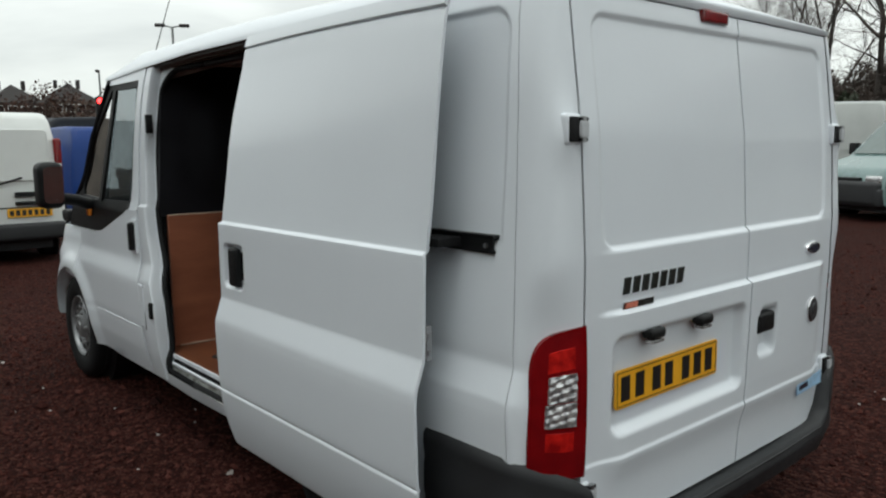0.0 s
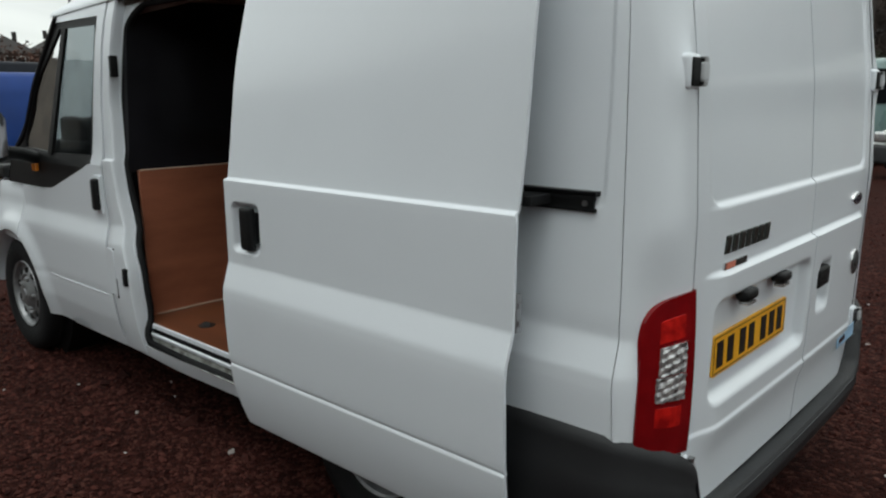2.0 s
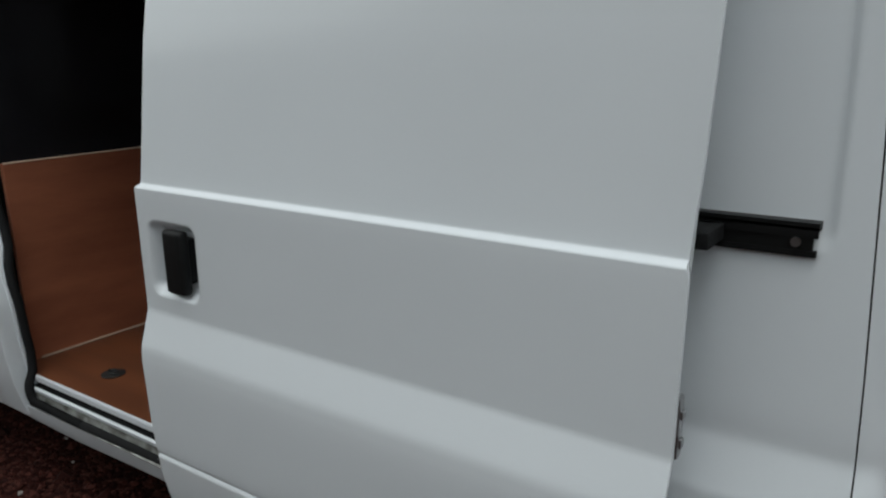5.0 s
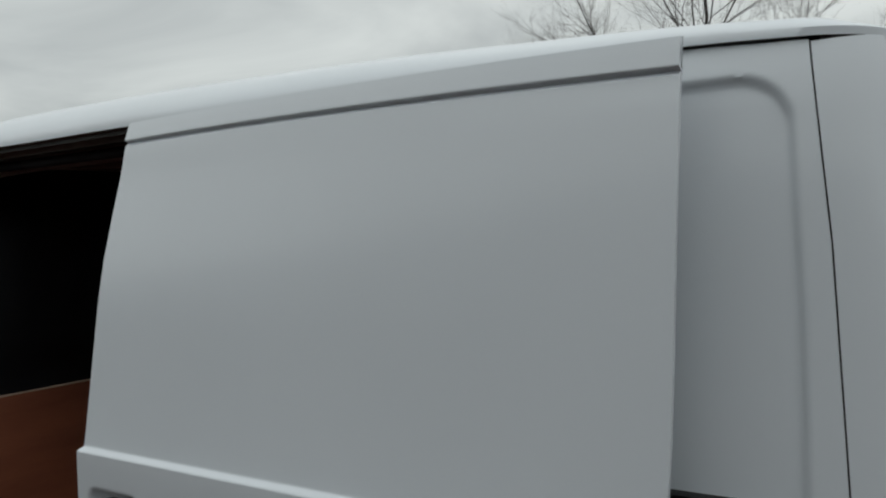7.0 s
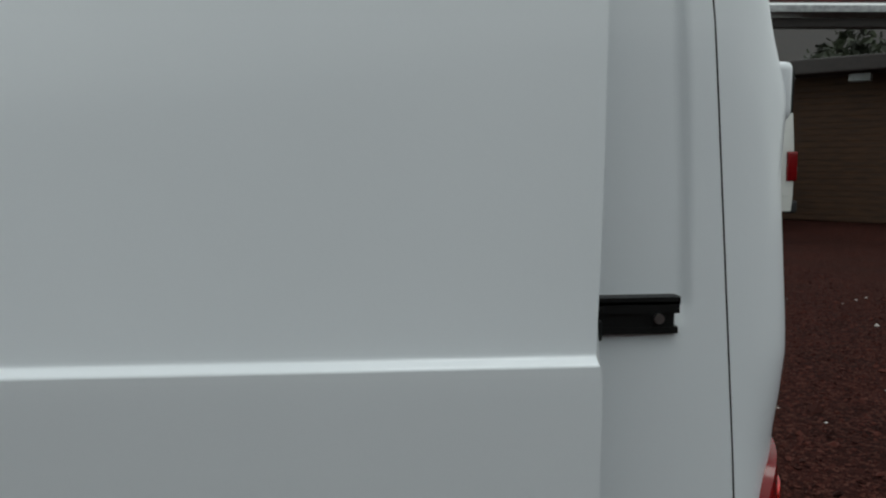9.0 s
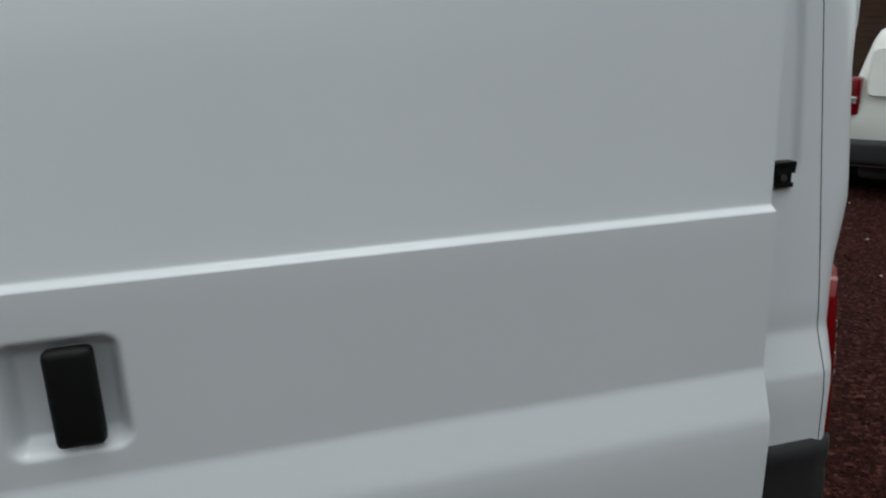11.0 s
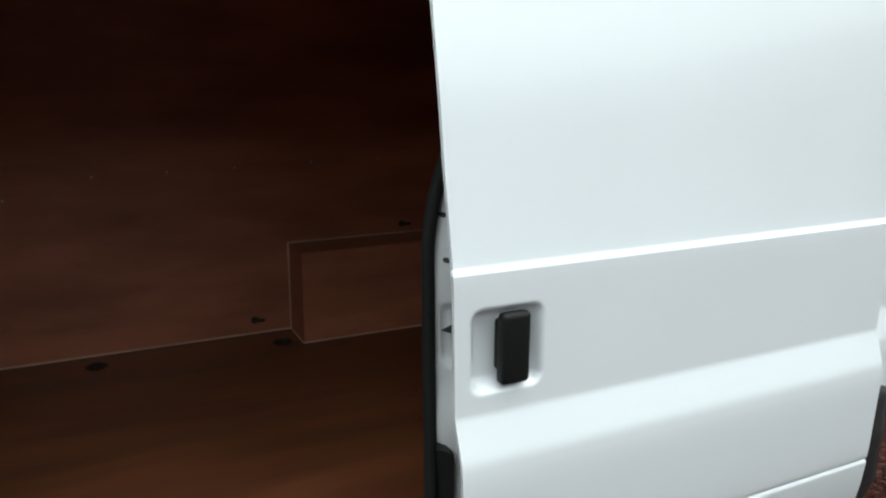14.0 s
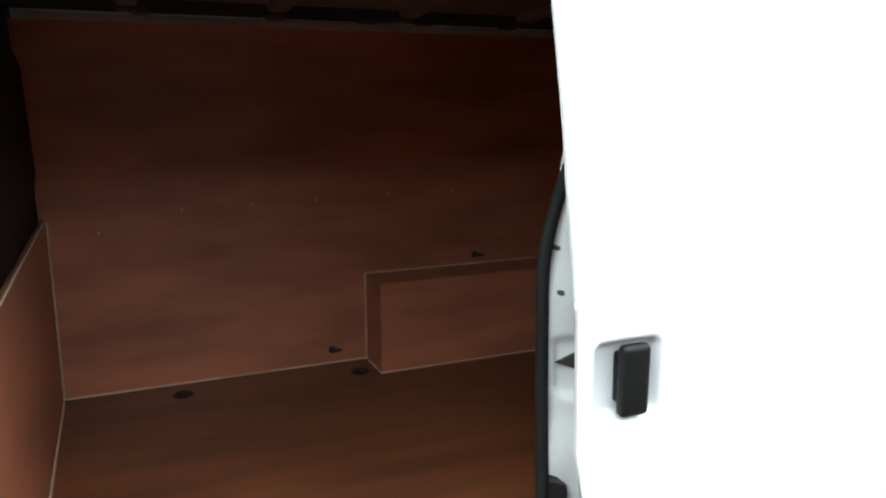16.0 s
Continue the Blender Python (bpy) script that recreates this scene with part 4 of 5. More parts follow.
def wheel(x, y, r, sgn):
    """A steel wheel; its outer face at y, facing the side sgn (-1: near side)."""
    s = sgn
    tyre_p = [(0.024, 0.55), (0.006, 0.64), (0.0, 0.78), (0.004, 0.90), (0.018, 0.965), (0.035, 0.99), (0.06, 1.0), (0.16, 1.0), (0.185, 0.985), (0.20, 0.90), (0.19, 0.55)]
    tyre = part("wheel", open_faced(lathe([(-s * a, k * r) for a, k in tyre_p], (x, y, r), 48)), M_RUBBER, van, "black tyre on a grey steel wheel", smooth=True)
    for g in (0.075, 0.11, 0.145):
        part("tread_groove", lathe([(-s * (g - 0.004), r * 1.002), (-s * (g + 0.004), r * 1.002)], (x, y, r), 48), M_GAP, tyre)
    rim_p = [(0.020, 0.585), (0.008, 0.572), (0.014, 0.54), (0.035, 0.52), (0.040, 0.46), (0.030, 0.42), (0.022, 0.34), (0.030, 0.30), (0.020, 0.24), (0.008, 0.20), (0.004, 0.12), (0.004, 0.0)]
    rim = part("rim", open_faced(lathe([(-s * a, k * r + 0.0004) for a, k in rim_p], (x, y, r), 48)), M_RIM, tyre, "silver-grey steel rim", smooth=True)
    for k in range(10):
        t = 2 * math.pi * (k + 0.5) / 10
        part("rim_hole", lathe([(s * 0.006, 0.022), (-s * 0.01, 0.022)], (x + 0.40 * r * math.cos(t), y - s * 0.030, r + 0.40 * r * math.sin(t)), 12), M_GAP, rim)
    for k in range(5):
        t = 2 * math.pi * k / 5
        part("wheel_nut", lathe([(s * 0.012, 0.009), (-s * 0.01, 0.012)], (x + 0.26 * r * math.cos(t), y - s * 0.018, r + 0.26 * r * math.sin(t)), 8), M_STEEL, rim)
    part("hub_cap", lathe([(s * 0.012, 0.018), (s * 0.010, 0.030), (-s * 0.01, 0.034)], (x, y - s * 0.008, r), 20), M_RIM, rim, smooth=True)


wheel(HUB_F[0], 0.150, 0.340, -1)
wheel(HUB_R[0], 0.205, 0.325, -1)
wheel(HUB_F[0], 2 * YC - 0.150, 0.340, 1)
wheel(HUB_R[0], 2 * YC - 0.205, 0.325, 1)
for x in (HUB_F[0], HUB_R[0]):
    part("arch_liner", lathe([(0.26, 0.40), (0.495, 0.40)], (x, 0, 0.33), 40), M_BLACK, van)
part("underbody", box((-4.6, 0.30, 0.22), (-0.02, 1.94, 0.40), 0.03), M_DARK, van)

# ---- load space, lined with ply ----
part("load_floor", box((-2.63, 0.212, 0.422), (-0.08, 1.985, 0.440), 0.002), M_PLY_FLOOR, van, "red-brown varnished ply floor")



def far_y(z):
    return float(np.interp(z, [1.25, 1.5, 1.7, 1.84], [1.98, 1.942, 1.897, 1.86]))


part("far_lining", grid(spread(-2.90, (-0.08, 0.2)), spread(0.44, (1.20, 0.2), (1.835, 0.06)), lambda x, z: (x, far_y(z), z), rim=(0, 0.012, 0)), M_PLY, van, "red-brown ply lining on the far side", smooth=True)
arch = part("wheel_box", box((-1.412, 1.778, 0.440), (-0.56, 1.982, 0.826), 0.003), M_PLY, van, "boxed ply wheel arch cover")
EDGE = 0.004
part("box_edge", merged(
    tube([(-1.414, 1.776, 0.440), (-1.414, 1.980, 0.440)], EDGE, 5),
    tube([(-1.414, 1.979, 0.442), (-1.414, 1.979, 0.828)], EDGE, 5),
    tube([(-1.414, 1.979, 0.828), (-0.56, 1.979, 0.828)], EDGE, 5),
    tube([(-1.414, 1.777, 0.441), (-0.56, 1.777, 0.441)], EDGE, 5)), M_PLY_EDGE, arch)
part("lining_edge", merged(tube([(-2.622, 1.978, 0.444), (-1.40, 1.978, 0.444)], EDGE, 5), tube([(-2.621, 1.976, 0.446), (-2.621, 1.976, 1.13)], EDGE, 5), tube([(-2.621, 0.30, 0.444), (-2.621, 1.976, 0.444)], EDGE, 5)), M_PLY_EDGE, van)
part("bulkhead_ply", box((-2.645, 0.272, 0.44), (-2.625, 1.985, 1.135), 0.002), M_PLY, van, "ply kick panel on the bulkhead")
part("bulkhead_edge", tube([(-2.627, 0.275, 1.136), (-2.627, 1.98, 1.136)], 0.004, 5), M_PLY_EDGE, van)
part("bulkhead", grid(spread(0.235, (1.985, 0.07)), spread(1.13, (1.93, 0.05)), lambda y, z: (-2.647 - 0.02 * smooth01(1.10, 1.95, z) + 0.035 * pressed(y, z, 0.45, 1.80, 1.22, 1.78, 0.15, 0.08), max(y, flank(-2.8, z) + 0.055), z), rim=(-0.03, 0, 0)), M_BULK, van, "black painted steel bulkhead", smooth=True)
part("near_lining", box((-1.47, 0.300, 0.44), (-0.08, 0.310, 1.50), 0.002), M_PLY, van, "ply lining behind the near side panel")
part("near_wheel_box", box((-1.412, 0.300, 0.44), (-0.56, 0.502, 0.83), 0.003), M_PLY, van)
part("head_lining", grid(spread(-2.90, (-0.20, 0.2)), [0.30, 0.6, 1.12, 1.64, 1.94], lambda x, y: (x, y, 1.878 + 0.05 * (1 - ((y - YC) / 0.85) ** 2))), M_LINER, van, "grey-brown bare underside of the roof")
cant = part("cant_rail", box((-2.62, far_y(1.85) - 0.012, 1.836), (-0.10, far_y(1.85) + 0.05, 1.862), 0.006), M_CANT, van, "pale grey steel rail above the lining")
for x in (-2.25, -1.78, -1.42, -1.18, -0.80, -0.5):
    part("rail_bracket", box((x - 0.035, far_y(1.85) - 0.03, 1.8625), (x + 0.035, far_y(1.85) + 0.02, 1.905), 0.006), M_LINER, cant)
for x in spread(-2.3, (-0.3, 0.5)):
    part("roof_rib", grid([0.40, 0.7, 1.12, 1.54, 1.84], [0, 1, 2, 3], lambda y, k: (x + (-0.04, -0.03, 0.03, 0.04)[k], y, 1.878 + 0.05 * (1 - ((y - YC) / 0.85) ** 2) - (0.0, 0.025, 0.025, 0.0)[k])), M_LINER, van)
# Added dark filler that stops daylight leaking in above the far lining.
part("roof_gap_filler", box((-2.9, 1.72, 1.872), (-0.20, 1.90, 1.915), 0.01), M_DARK, van)
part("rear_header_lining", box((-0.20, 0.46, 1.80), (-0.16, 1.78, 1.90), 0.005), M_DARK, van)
for x, y in ((-1.49, 1.83), (-2.28, 0.36), (-2.20, 1.86), (-0.95, 1.0)):
    eye_t = part("lashing_eye", lathe([(0.0, 0.038), (0.003, 0.040), (0.005, 0.034)], (x, y, 0.440), 20, "z"), M_SCREW, van, "black recessed lashing eye in the floor", smooth=True)
    part("lashing_ring", tube([(x + 0.022 * math.cos(t), y + 0.014 * math.sin(t), 0.449) for t in np.linspace(0, 2 * math.pi, 13)[:-1]], 0.004, 6, closed=True), M_SCREW, eye_t)
for x, z in ((-2.45, 1.08), (-2.15, 1.15), (-1.88, 1.155), (-1.62, 1.16), (-1.30, 1.17), (-1.0, 1.17)):
    part("lining_screw", lathe([(-0.002, 0.005), (0.001, 0.005)], (x, far_y(z) - 0.001, z), 8), M_STEEL, van)
for x, z in ((-0.885, 0.868), (-1.57, 0.50)):
    bolt = part("lining_bolt", lathe([(-0.010, 0.008), (-0.006, 0.013), (0.001, 0.015)], (x, 1.979, z), 12), M_SCREW, van, "dark bolt in the lining", smooth=True)
    part("bolt_clip", box((x - 0.004, 1.962, z - 0.006), (x + 0.040, 1.974, z + 0.006), 0.003), M_SCREW, bolt)

# ---- ground ----
M_GRAVEL = material("red_gravel", (0.040, 0.0125, 0.0105), 0.95, vary=0.25, scale=1.3, bump=1.0, bump_scale=60, second=(0.020, 0.0065, 0.0058), spec=0.05)


def stony(m, size, low, mid, high):
    """Break the surface into stones of their own shade, with dark joints and relief."""
    n, l = m.node_tree.nodes, m.node_tree.links
    b = n["Principled BSDF"]
    co = n["Texture Coordinate"]
    cell = n.new("ShaderNodeTexVoronoi")
    cell.inputs["Scale"].default_value = 1.0 / size
    edge = n.new("ShaderNodeTexVoronoi")
    edge.feature = "DISTANCE_TO_EDGE"
    edge.inputs["Scale"].default_value = 1.0 / size
    warp = n.new("ShaderNodeTexNoise")
    warp.inputs["Scale"].default_value = 0.6 / size
    add = n.new("ShaderNodeVectorMath")
    add.operation = "MULTIPLY_ADD"
    add.inputs[1].default_value = (size * 0.8,) * 3
    l.new(co.outputs["Object"], warp.inputs["Vector"])
    l.new(warp.outputs["Color"], add.inputs[0])
    l.new(co.outputs["Object"], add.inputs[2])
    for v in (cell, edge):
        l.new(add.outputs["Vector"], v.inputs["Vector"])
    sep = n.new("ShaderNodeSeparateColor")
    l.new(cell.outputs["Color"], sep.inputs["Color"])
    shade = n.new("ShaderNodeValToRGB")
    shade.color_ramp.elements[0].color, shade.color_ramp.elements[1].color = (*low, 1), (*high, 1)
    e = shade.color_ramp.elements.new(0.62)
    e.color = (*mid, 1)
    l.new(sep.outputs["Red"], shade.inputs["Fac"])
    joint = n.new("ShaderNodeMapRange")
    joint.inputs["From Max"].default_value = 0.16
    joint.inputs["To Min"].default_value = 0.35
    l.new(edge.outputs["Distance"], joint.inputs["Value"])
    stone = n.new("ShaderNodeMix")
    stone.data_type, stone.blend_type = "RGBA", "MULTIPLY"
    stone.inputs["Factor"].default_value = 1.0
    l.new(shade.outputs["Color"], stone.inputs["A"])
    l.new(joint.outputs["Result"], stone.inputs["B"])
    mix = n.new("ShaderNodeMix")
    mix.data_type = "RGBA"
    mix.inputs["Factor"].default_value = 0.68
    old = b.inputs["Base Color"].links[0].from_socket
    l.new(old, mix.inputs["A"])
    l.new(stone.outputs["Result"], mix.inputs["B"])
    l.new(mix.outputs["Result"], b.inputs["Base Color"])
    high_map = n.new("ShaderNodeBump")
    high_map.inputs["Strength"].default_value, high_map.inputs["Distance"].default_value = 1.0, size * 0.35
    l.new(joint.outputs["Result"], high_map.inputs["Height"])
    l.new(high_map.outputs["Normal"], b.inputs["Normal"])


stony(M_GRAVEL, 0.020, (0.008, 0.0024, 0.0018), (0.036, 0.0105, 0.0075), (0.100, 0.040, 0.030))
ground = part("ground", grid(spread(-400, (-30, 90), (30, 6), (400, 90)), spread(-400, (-30, 90), (30, 6), (400, 90)), lambda x, y: (x, y, 0.0)), M_GRAVEL)
tagged(ground, "dark red gravel yard", "ground", kind="structure")


def scatter(name, regions, size, mat, label, seed):
    """Loose chips lying on the ground, all in one mesh."""
    rng = np.random.default_rng(seed)
    base = np.array([(1, 0, 0), (-1, 0, 0), (0, 1, 0), (0, -1, 0), (0, 0, 1), (0, 0, -1)], float)
    tri = np.array([(0, 2, 4), (2, 1, 4), (1, 3, 4), (3, 0, 4), (2, 0, 5), (1, 2, 5), (3, 1, 5), (0, 3, 5)])
    vs, fs, o = [], [], 0
    for x0, x1, y0, y1, count in regions:
        xy = rng.random((count, 2)) * (x1 - x0, y1 - y0) + (x0, y0)
        s = size * rng.lognormal(0, 0.45, count)
        turn = rng.random(count) * 6.283
        for (x, y), r, a in zip(xy, s, turn):
            k = base * (r, r * rng.uniform(0.5, 0.9), r * rng.uniform(0.35, 0.7)) + rng.normal(0, 0.16 * r, (6, 3))
            c, n = math.cos(a), math.sin(a)
            k = np.stack([k[:, 0] * c - k[:, 1] * n + x, k[:, 0] * n + k[:, 1] * c + y, k[:, 2] + 0.25 * r], 1)
            vs.append(k)
            fs.append(tri + o)
            o += 6
    me = bpy.data.meshes.new(name)
    me.from_pydata(np.concatenate(vs).tolist(), [], np.concatenate(fs).tolist())
    me.materials.append(mat)
    return tagged(new(name, me), label, "gravel", kind="stuff")


def chips(name, low, high):
    m = bpy.data.materials.new(name)
    m.use_nodes = True
    n, l = m.node_tree.nodes, m.node_tree.links
    g, r = n.new("ShaderNodeNewGeometry"), n.new("ShaderNodeValToRGB")
    r.color_ramp.elements[0].color, r.color_ramp.elements[1].color = (*low, 1), (*high, 1)
    l.new(g.outputs["Random Per Island"], r.inputs["Fac"])
    l.new(r.outputs["Color"], n["Principled BSDF"].inputs["Base Color"])
    n["Principled BSDF"].inputs["Roughness"].default_value = 0.9
    n["Principled BSDF"].inputs["Specular IOR Level"].default_value = 0.12
    return m


scatter("gravel_chips", [(-5.5, -1.2, -2.2, 0.9, 22000), (-0.6, 1.2, 2.0, 5.5, 6500), (0.2, 4.6, 0.2, 6.5, 22000), (-9, -5.5, -2, 2.5, 5000), (1.0, 4.5, 6.5, 11, 5000), (-3, 1.0, 5.5, 11, 5000)], 0.0085, chips("red_chips", (0.016, 0.005, 0.004), (0.080, 0.026, 0.020)), "loose dark red stone chips on the yard", 3)
scatter("litter_flecks", [(0.2, 4.5, 0.4, 7.5, 70), (-5, -1.5, -2, 0.6, 40), (-0.5, 1.0, 2, 5, 14)], 0.011, chips("pale_flecks", (0.25, 0.22, 0.2), (0.7, 0.68, 0.66)), "small pale flecks of grit and leaf", 5)

# Unseen wall, added to dim the light on the van's near side.
wall_s = part("south_light_blocker", box((-60, -9.4, 0), (60, -9.0, 4.6), 0.02), material("added_wall_brick", (0.10, 0.085, 0.07), 0.9, vary=0.2, scale=1.5, bump=0.3, bump_scale=12))
tagged(wall_s, "unseen dark wall added behind the camera to cut light", "wall", kind="structure")

# ---- other vehicles in the yard ----
M_WHITE_FAR = material("weathered_white_paint", (0.70, 0.72, 0.70), 0.32, vary=0.03, scale=2, coat=0.5)
M_BLUE = material("dark_blue_paint", (0.008, 0.04, 0.19), 0.45, vary=0.06, scale=2, coat=0.1, spec=0.25)
M_NAVY = material("black_blue_paint", (0.010, 0.013, 0.020), 0.5, vary=0.1, spec=0.2)
M_TEAL = material("pale_teal_paint", (0.14, 0.22, 0.215), 0.28, vary=0.04, scale=2, coat=0.7)
M_TINT = material("dark_privacy_glass", (0.006, 0.007, 0.008), 0.12, vary=0.05, spec=0.12)
M_SCREEN = material("reflecting_windscreen", (0.09, 0.13, 0.12), 0.05, vary=0.05, coat=1.0)


def put(data, m):
    return [m @ Vector(v) for v in data[0]], data[1]


def put_bm(bm, m):
    bmesh.ops.transform(bm, matrix=m, verts=bm.verts)
    return bm


TUCK = {"k": 0.13}


def waist(z, h):
    return 1 - TUCK["k"] * max(0.0, (z - 0.45 * h) / (0.55 * h)) ** 1.6


def shell(profile, w, h):
    """A body from its side outline, rounded at its flanks."""
    n = len(profile)
    cx = sum(p[0] for p in profile) / n
    slices = [(-0.5, 0.075), (-0.492, 0.03), (-0.465, 0.008), (-0.42, 0.0), (0.42, 0.0), (0.465, 0.008), (0.492, 0.03), (0.5, 0.075)]
    v, f = [], []
    for s, inset in slices:
        for x, z in profile:
            xx = x + inset * (1 if x < cx else -1)
            zz = z - inset if z > 0.5 * h else z
            v.append((xx, s * w * waist(zz, h), zz))
    for k in range(len(slices) - 1):
        for i in range(n):
            f.append((k * n + i, k * n + (i + 1) % n, (k + 1) * n + (i + 1) % n, (k + 1) * n + i))
    f.append(tuple(range(n))[::-1])
    f.append(tuple((len(slices) - 1) * n + i for i in range(n)))
    return v, f


def side_slab(outline, w, h, sgn, depth=0.012):
    return slab(outline, lambda x, z, d: (x, sgn * (0.5 * w * waist(z, h) + 0.002 + d), z), depth)


def end_slab(outline, at, depth=0.015, lean=0.0, z0=0.0):
    """A plate on the rear (at: x of the rear) or front; outline in y, z."""
    return slab(outline, lambda y, z, d: (at + lean * (z - z0) - d, y, z), depth)


def rect(a, b, c, d, r=0.03):
    return rounded([(a, c), (b, c), (b, d), (a, d)], r, 3)


def road_wheel(parent, m, x, y, r, sgn):
    t = part("wheel", put(lathe([(-sgn * a, k * r) for a, k in ((0.01, 0.6), (0.0, 0.78), (0.02, 0.97), (0.05, 1.0), (0.17, 1.0), (0.2, 0.9), (0.2, 0.6))], (x, y, r), 28), m), M_RUBBER, parent, smooth=True)
    part("rim", put(lathe([(-sgn * 0.006, 0.63 * r), (-sgn * 0.03, 0.56 * r), (-sgn * 0.015, 0.3 * r), (sgn * 0.004, 0.2 * r), (sgn * 0.004, 0.01)], (x, y, r), 28), m), M_RIM, t, smooth=True)


PROFILES = {
    "van": [(0.02, 0.32), (0.0, 0.55), (0.0, 1.0), (0.03, 1.55), (0.09, 1.84), (0.20, 1.93), (1.2, 1.97), (2.9, 1.96), (3.15, 1.90), (3.95, 1.12), (4.55, 0.95), (4.72, 0.80), (4.78, 0.5), (4.74, 0.30)],
    "tall": [(0.02, 0.34), (0.0, 0.6), (0.0, 1.2), (0.03, 2.0), (0.10, 2.42), (0.22, 2.52), (1.5, 2.56), (4.1, 2.53), (4.4, 2.44), (5.2, 1.30), (5.75, 1.10), (5.9, 0.9), (5.95, 0.5), (5.9, 0.32)],
    "small": [(0.03, 0.30), (0.0, 0.45), (0.0, 0.9), (0.06, 1.30), (0.16, 1.66), (0.30, 1.76), (1.1, 1.82), (2.2, 1.79), (2.5, 1.70), (3.15, 1.08), (3.9, 0.92), (4.08, 0.75), (4.12, 0.45), (4.08, 0.28)],
    "car_van": [(0.05, 0.28), (0.0, 0.42), (0.0, 0.72), (0.10, 1.05), (0.26, 1.36), (0.40, 1.44), (1.2, 1.47), (2.0, 1.44), (2.2, 1.38), (2.95, 0.95), (3.6, 0.82), (3.8, 0.65), (3.84, 0.45), (3.8, 0.26)],
    "car": [(0.03, 0.28), (0.0, 0.5), (0.03, 0.85), (0.10, 1.0), (0.55, 1.38), (1.0, 1.46), (1.9, 1.44), (2.2, 1.36), (2.9, 0.95), (3.7, 0.82), (3.85, 0.66), (3.9, 0.45), (3.86, 0.26)],
}


def vehicle(name, at, label, kind, w, paint, scale=1.0, category="van", glazed=False, wheels=(0.85, 3.75), r=0.32):
    """A parked vehicle whose rear stands at the matrix at, heading along its x."""
    m = at @ Matrix.Scale(scale, 4)
    prof = PROFILES[kind]
    h = max(p[1] for p in prof)
    t = thing(name, at, label, category)
    body = part("body", put(shell(prof, w, h), m), paint, t, smooth=True)
    front = max(p[0] for p in prof)
    part("under_tray", put_bm(box((0.15, -0.42 * w, 0.16), (front - 0.2, 0.42 * w, 0.36), 0.03), m), M_DARK, t)
    for x in wheels:
        for sgn in (-1, 1):
            part("wheel_arch", put(lathe([(sgn * (0.5 * w - 0.015), r * 1.2), (sgn * (0.5 * w + 0.004), r * 1.2)], (x, 0, r), 32), m), M_GAP, t)
            road_wheel(t, m, x, sgn * (0.5 * w + 0.006), r, sgn)
    part("rear_bumper", put_bm(box((-0.07, -0.49 * w, 0.30), (0.25, 0.49 * w, 0.52), 0.05, 3), m), M_BUMPER, t, smooth=True)
    part("front_bumper", put_bm(box((front - 0.35, -0.49 * w, 0.26), (front + 0.06, 0.49 * w, 0.58), 0.06, 3), m), M_BUMPER, t, smooth=True)
    # front lights and grille
    for sgn in (-1, 1):
        part("head_lamp", put_bm(box((front - 0.32, sgn * 0.37 * w - 0.17, 0.62), (front + 0.01, sgn * 0.37 * w + 0.17, 0.80), 0.05, 3), m), M_CLEAR, t, smooth=True)
    part("grille", put_bm(box((front - 0.15, -0.22 * w, 0.60), (front + 0.02, 0.22 * w, 0.76), 0.03), m), M_BLACK, t)
    # windscreen, bent to the outline
    top = max((p for p in prof if p[0] > front * 0.5 and p[1] > 0.9 * h), key=lambda p: p[0])
    low = prof[prof.index(top) + 1]
    part("windscreen", put(grid([-0.42, -0.2, 0.2, 0.42], [0.05, 0.95], lambda s, v: (top[0] + (low[0] - top[0]) * v + 0.012, s * w * waist(top[1] + (low[1] - top[1]) * v, h), top[1] + (low[1] - top[1]) * v + 0.012), rim=(-0.01, 0, -0.01)), m), M_SCREEN, t)
    for sgn in (-1, 1):
        z1, z0 = top[1] - 0.07 * h, low[1] + 0.02
        part("cab_window", put(side_slab([(top[0] - 0.75, z0), (low[0] - 0.28, z0), (top[0] + 0.02, z1), (top[0] - 0.75, z1)], w, h, sgn), m), M_TINT, t)
        part("door_mirror", put_bm(box((low[0] - 0.35, sgn * (0.5 * w + 0.12) - 0.09, low[1] + 0.02), (low[0] - 0.22, sgn * (0.5 * w + 0.12) + 0.09, low[1] + 0.25), 0.03), m), M_BLACK, t, smooth=True)
        if glazed:
            xs = spread(0.35, (top[0] - 0.79, 1.05))
            for x0, x1 in zip(xs, xs[1:]):
                part("side_window", put(side_slab(rect(x0 + 0.012, x1 - 0.012, 0.535 * h, 0.815 * h, 0.06), w, h, sgn), m), M_TINT, t)
        part("rub_strip", put(side_slab(rect(0.1, front - 0.3, 0.60, 0.63, 0.005), w, h, sgn, 0.01), m), paint, t)
    return t, m, w, h, paint


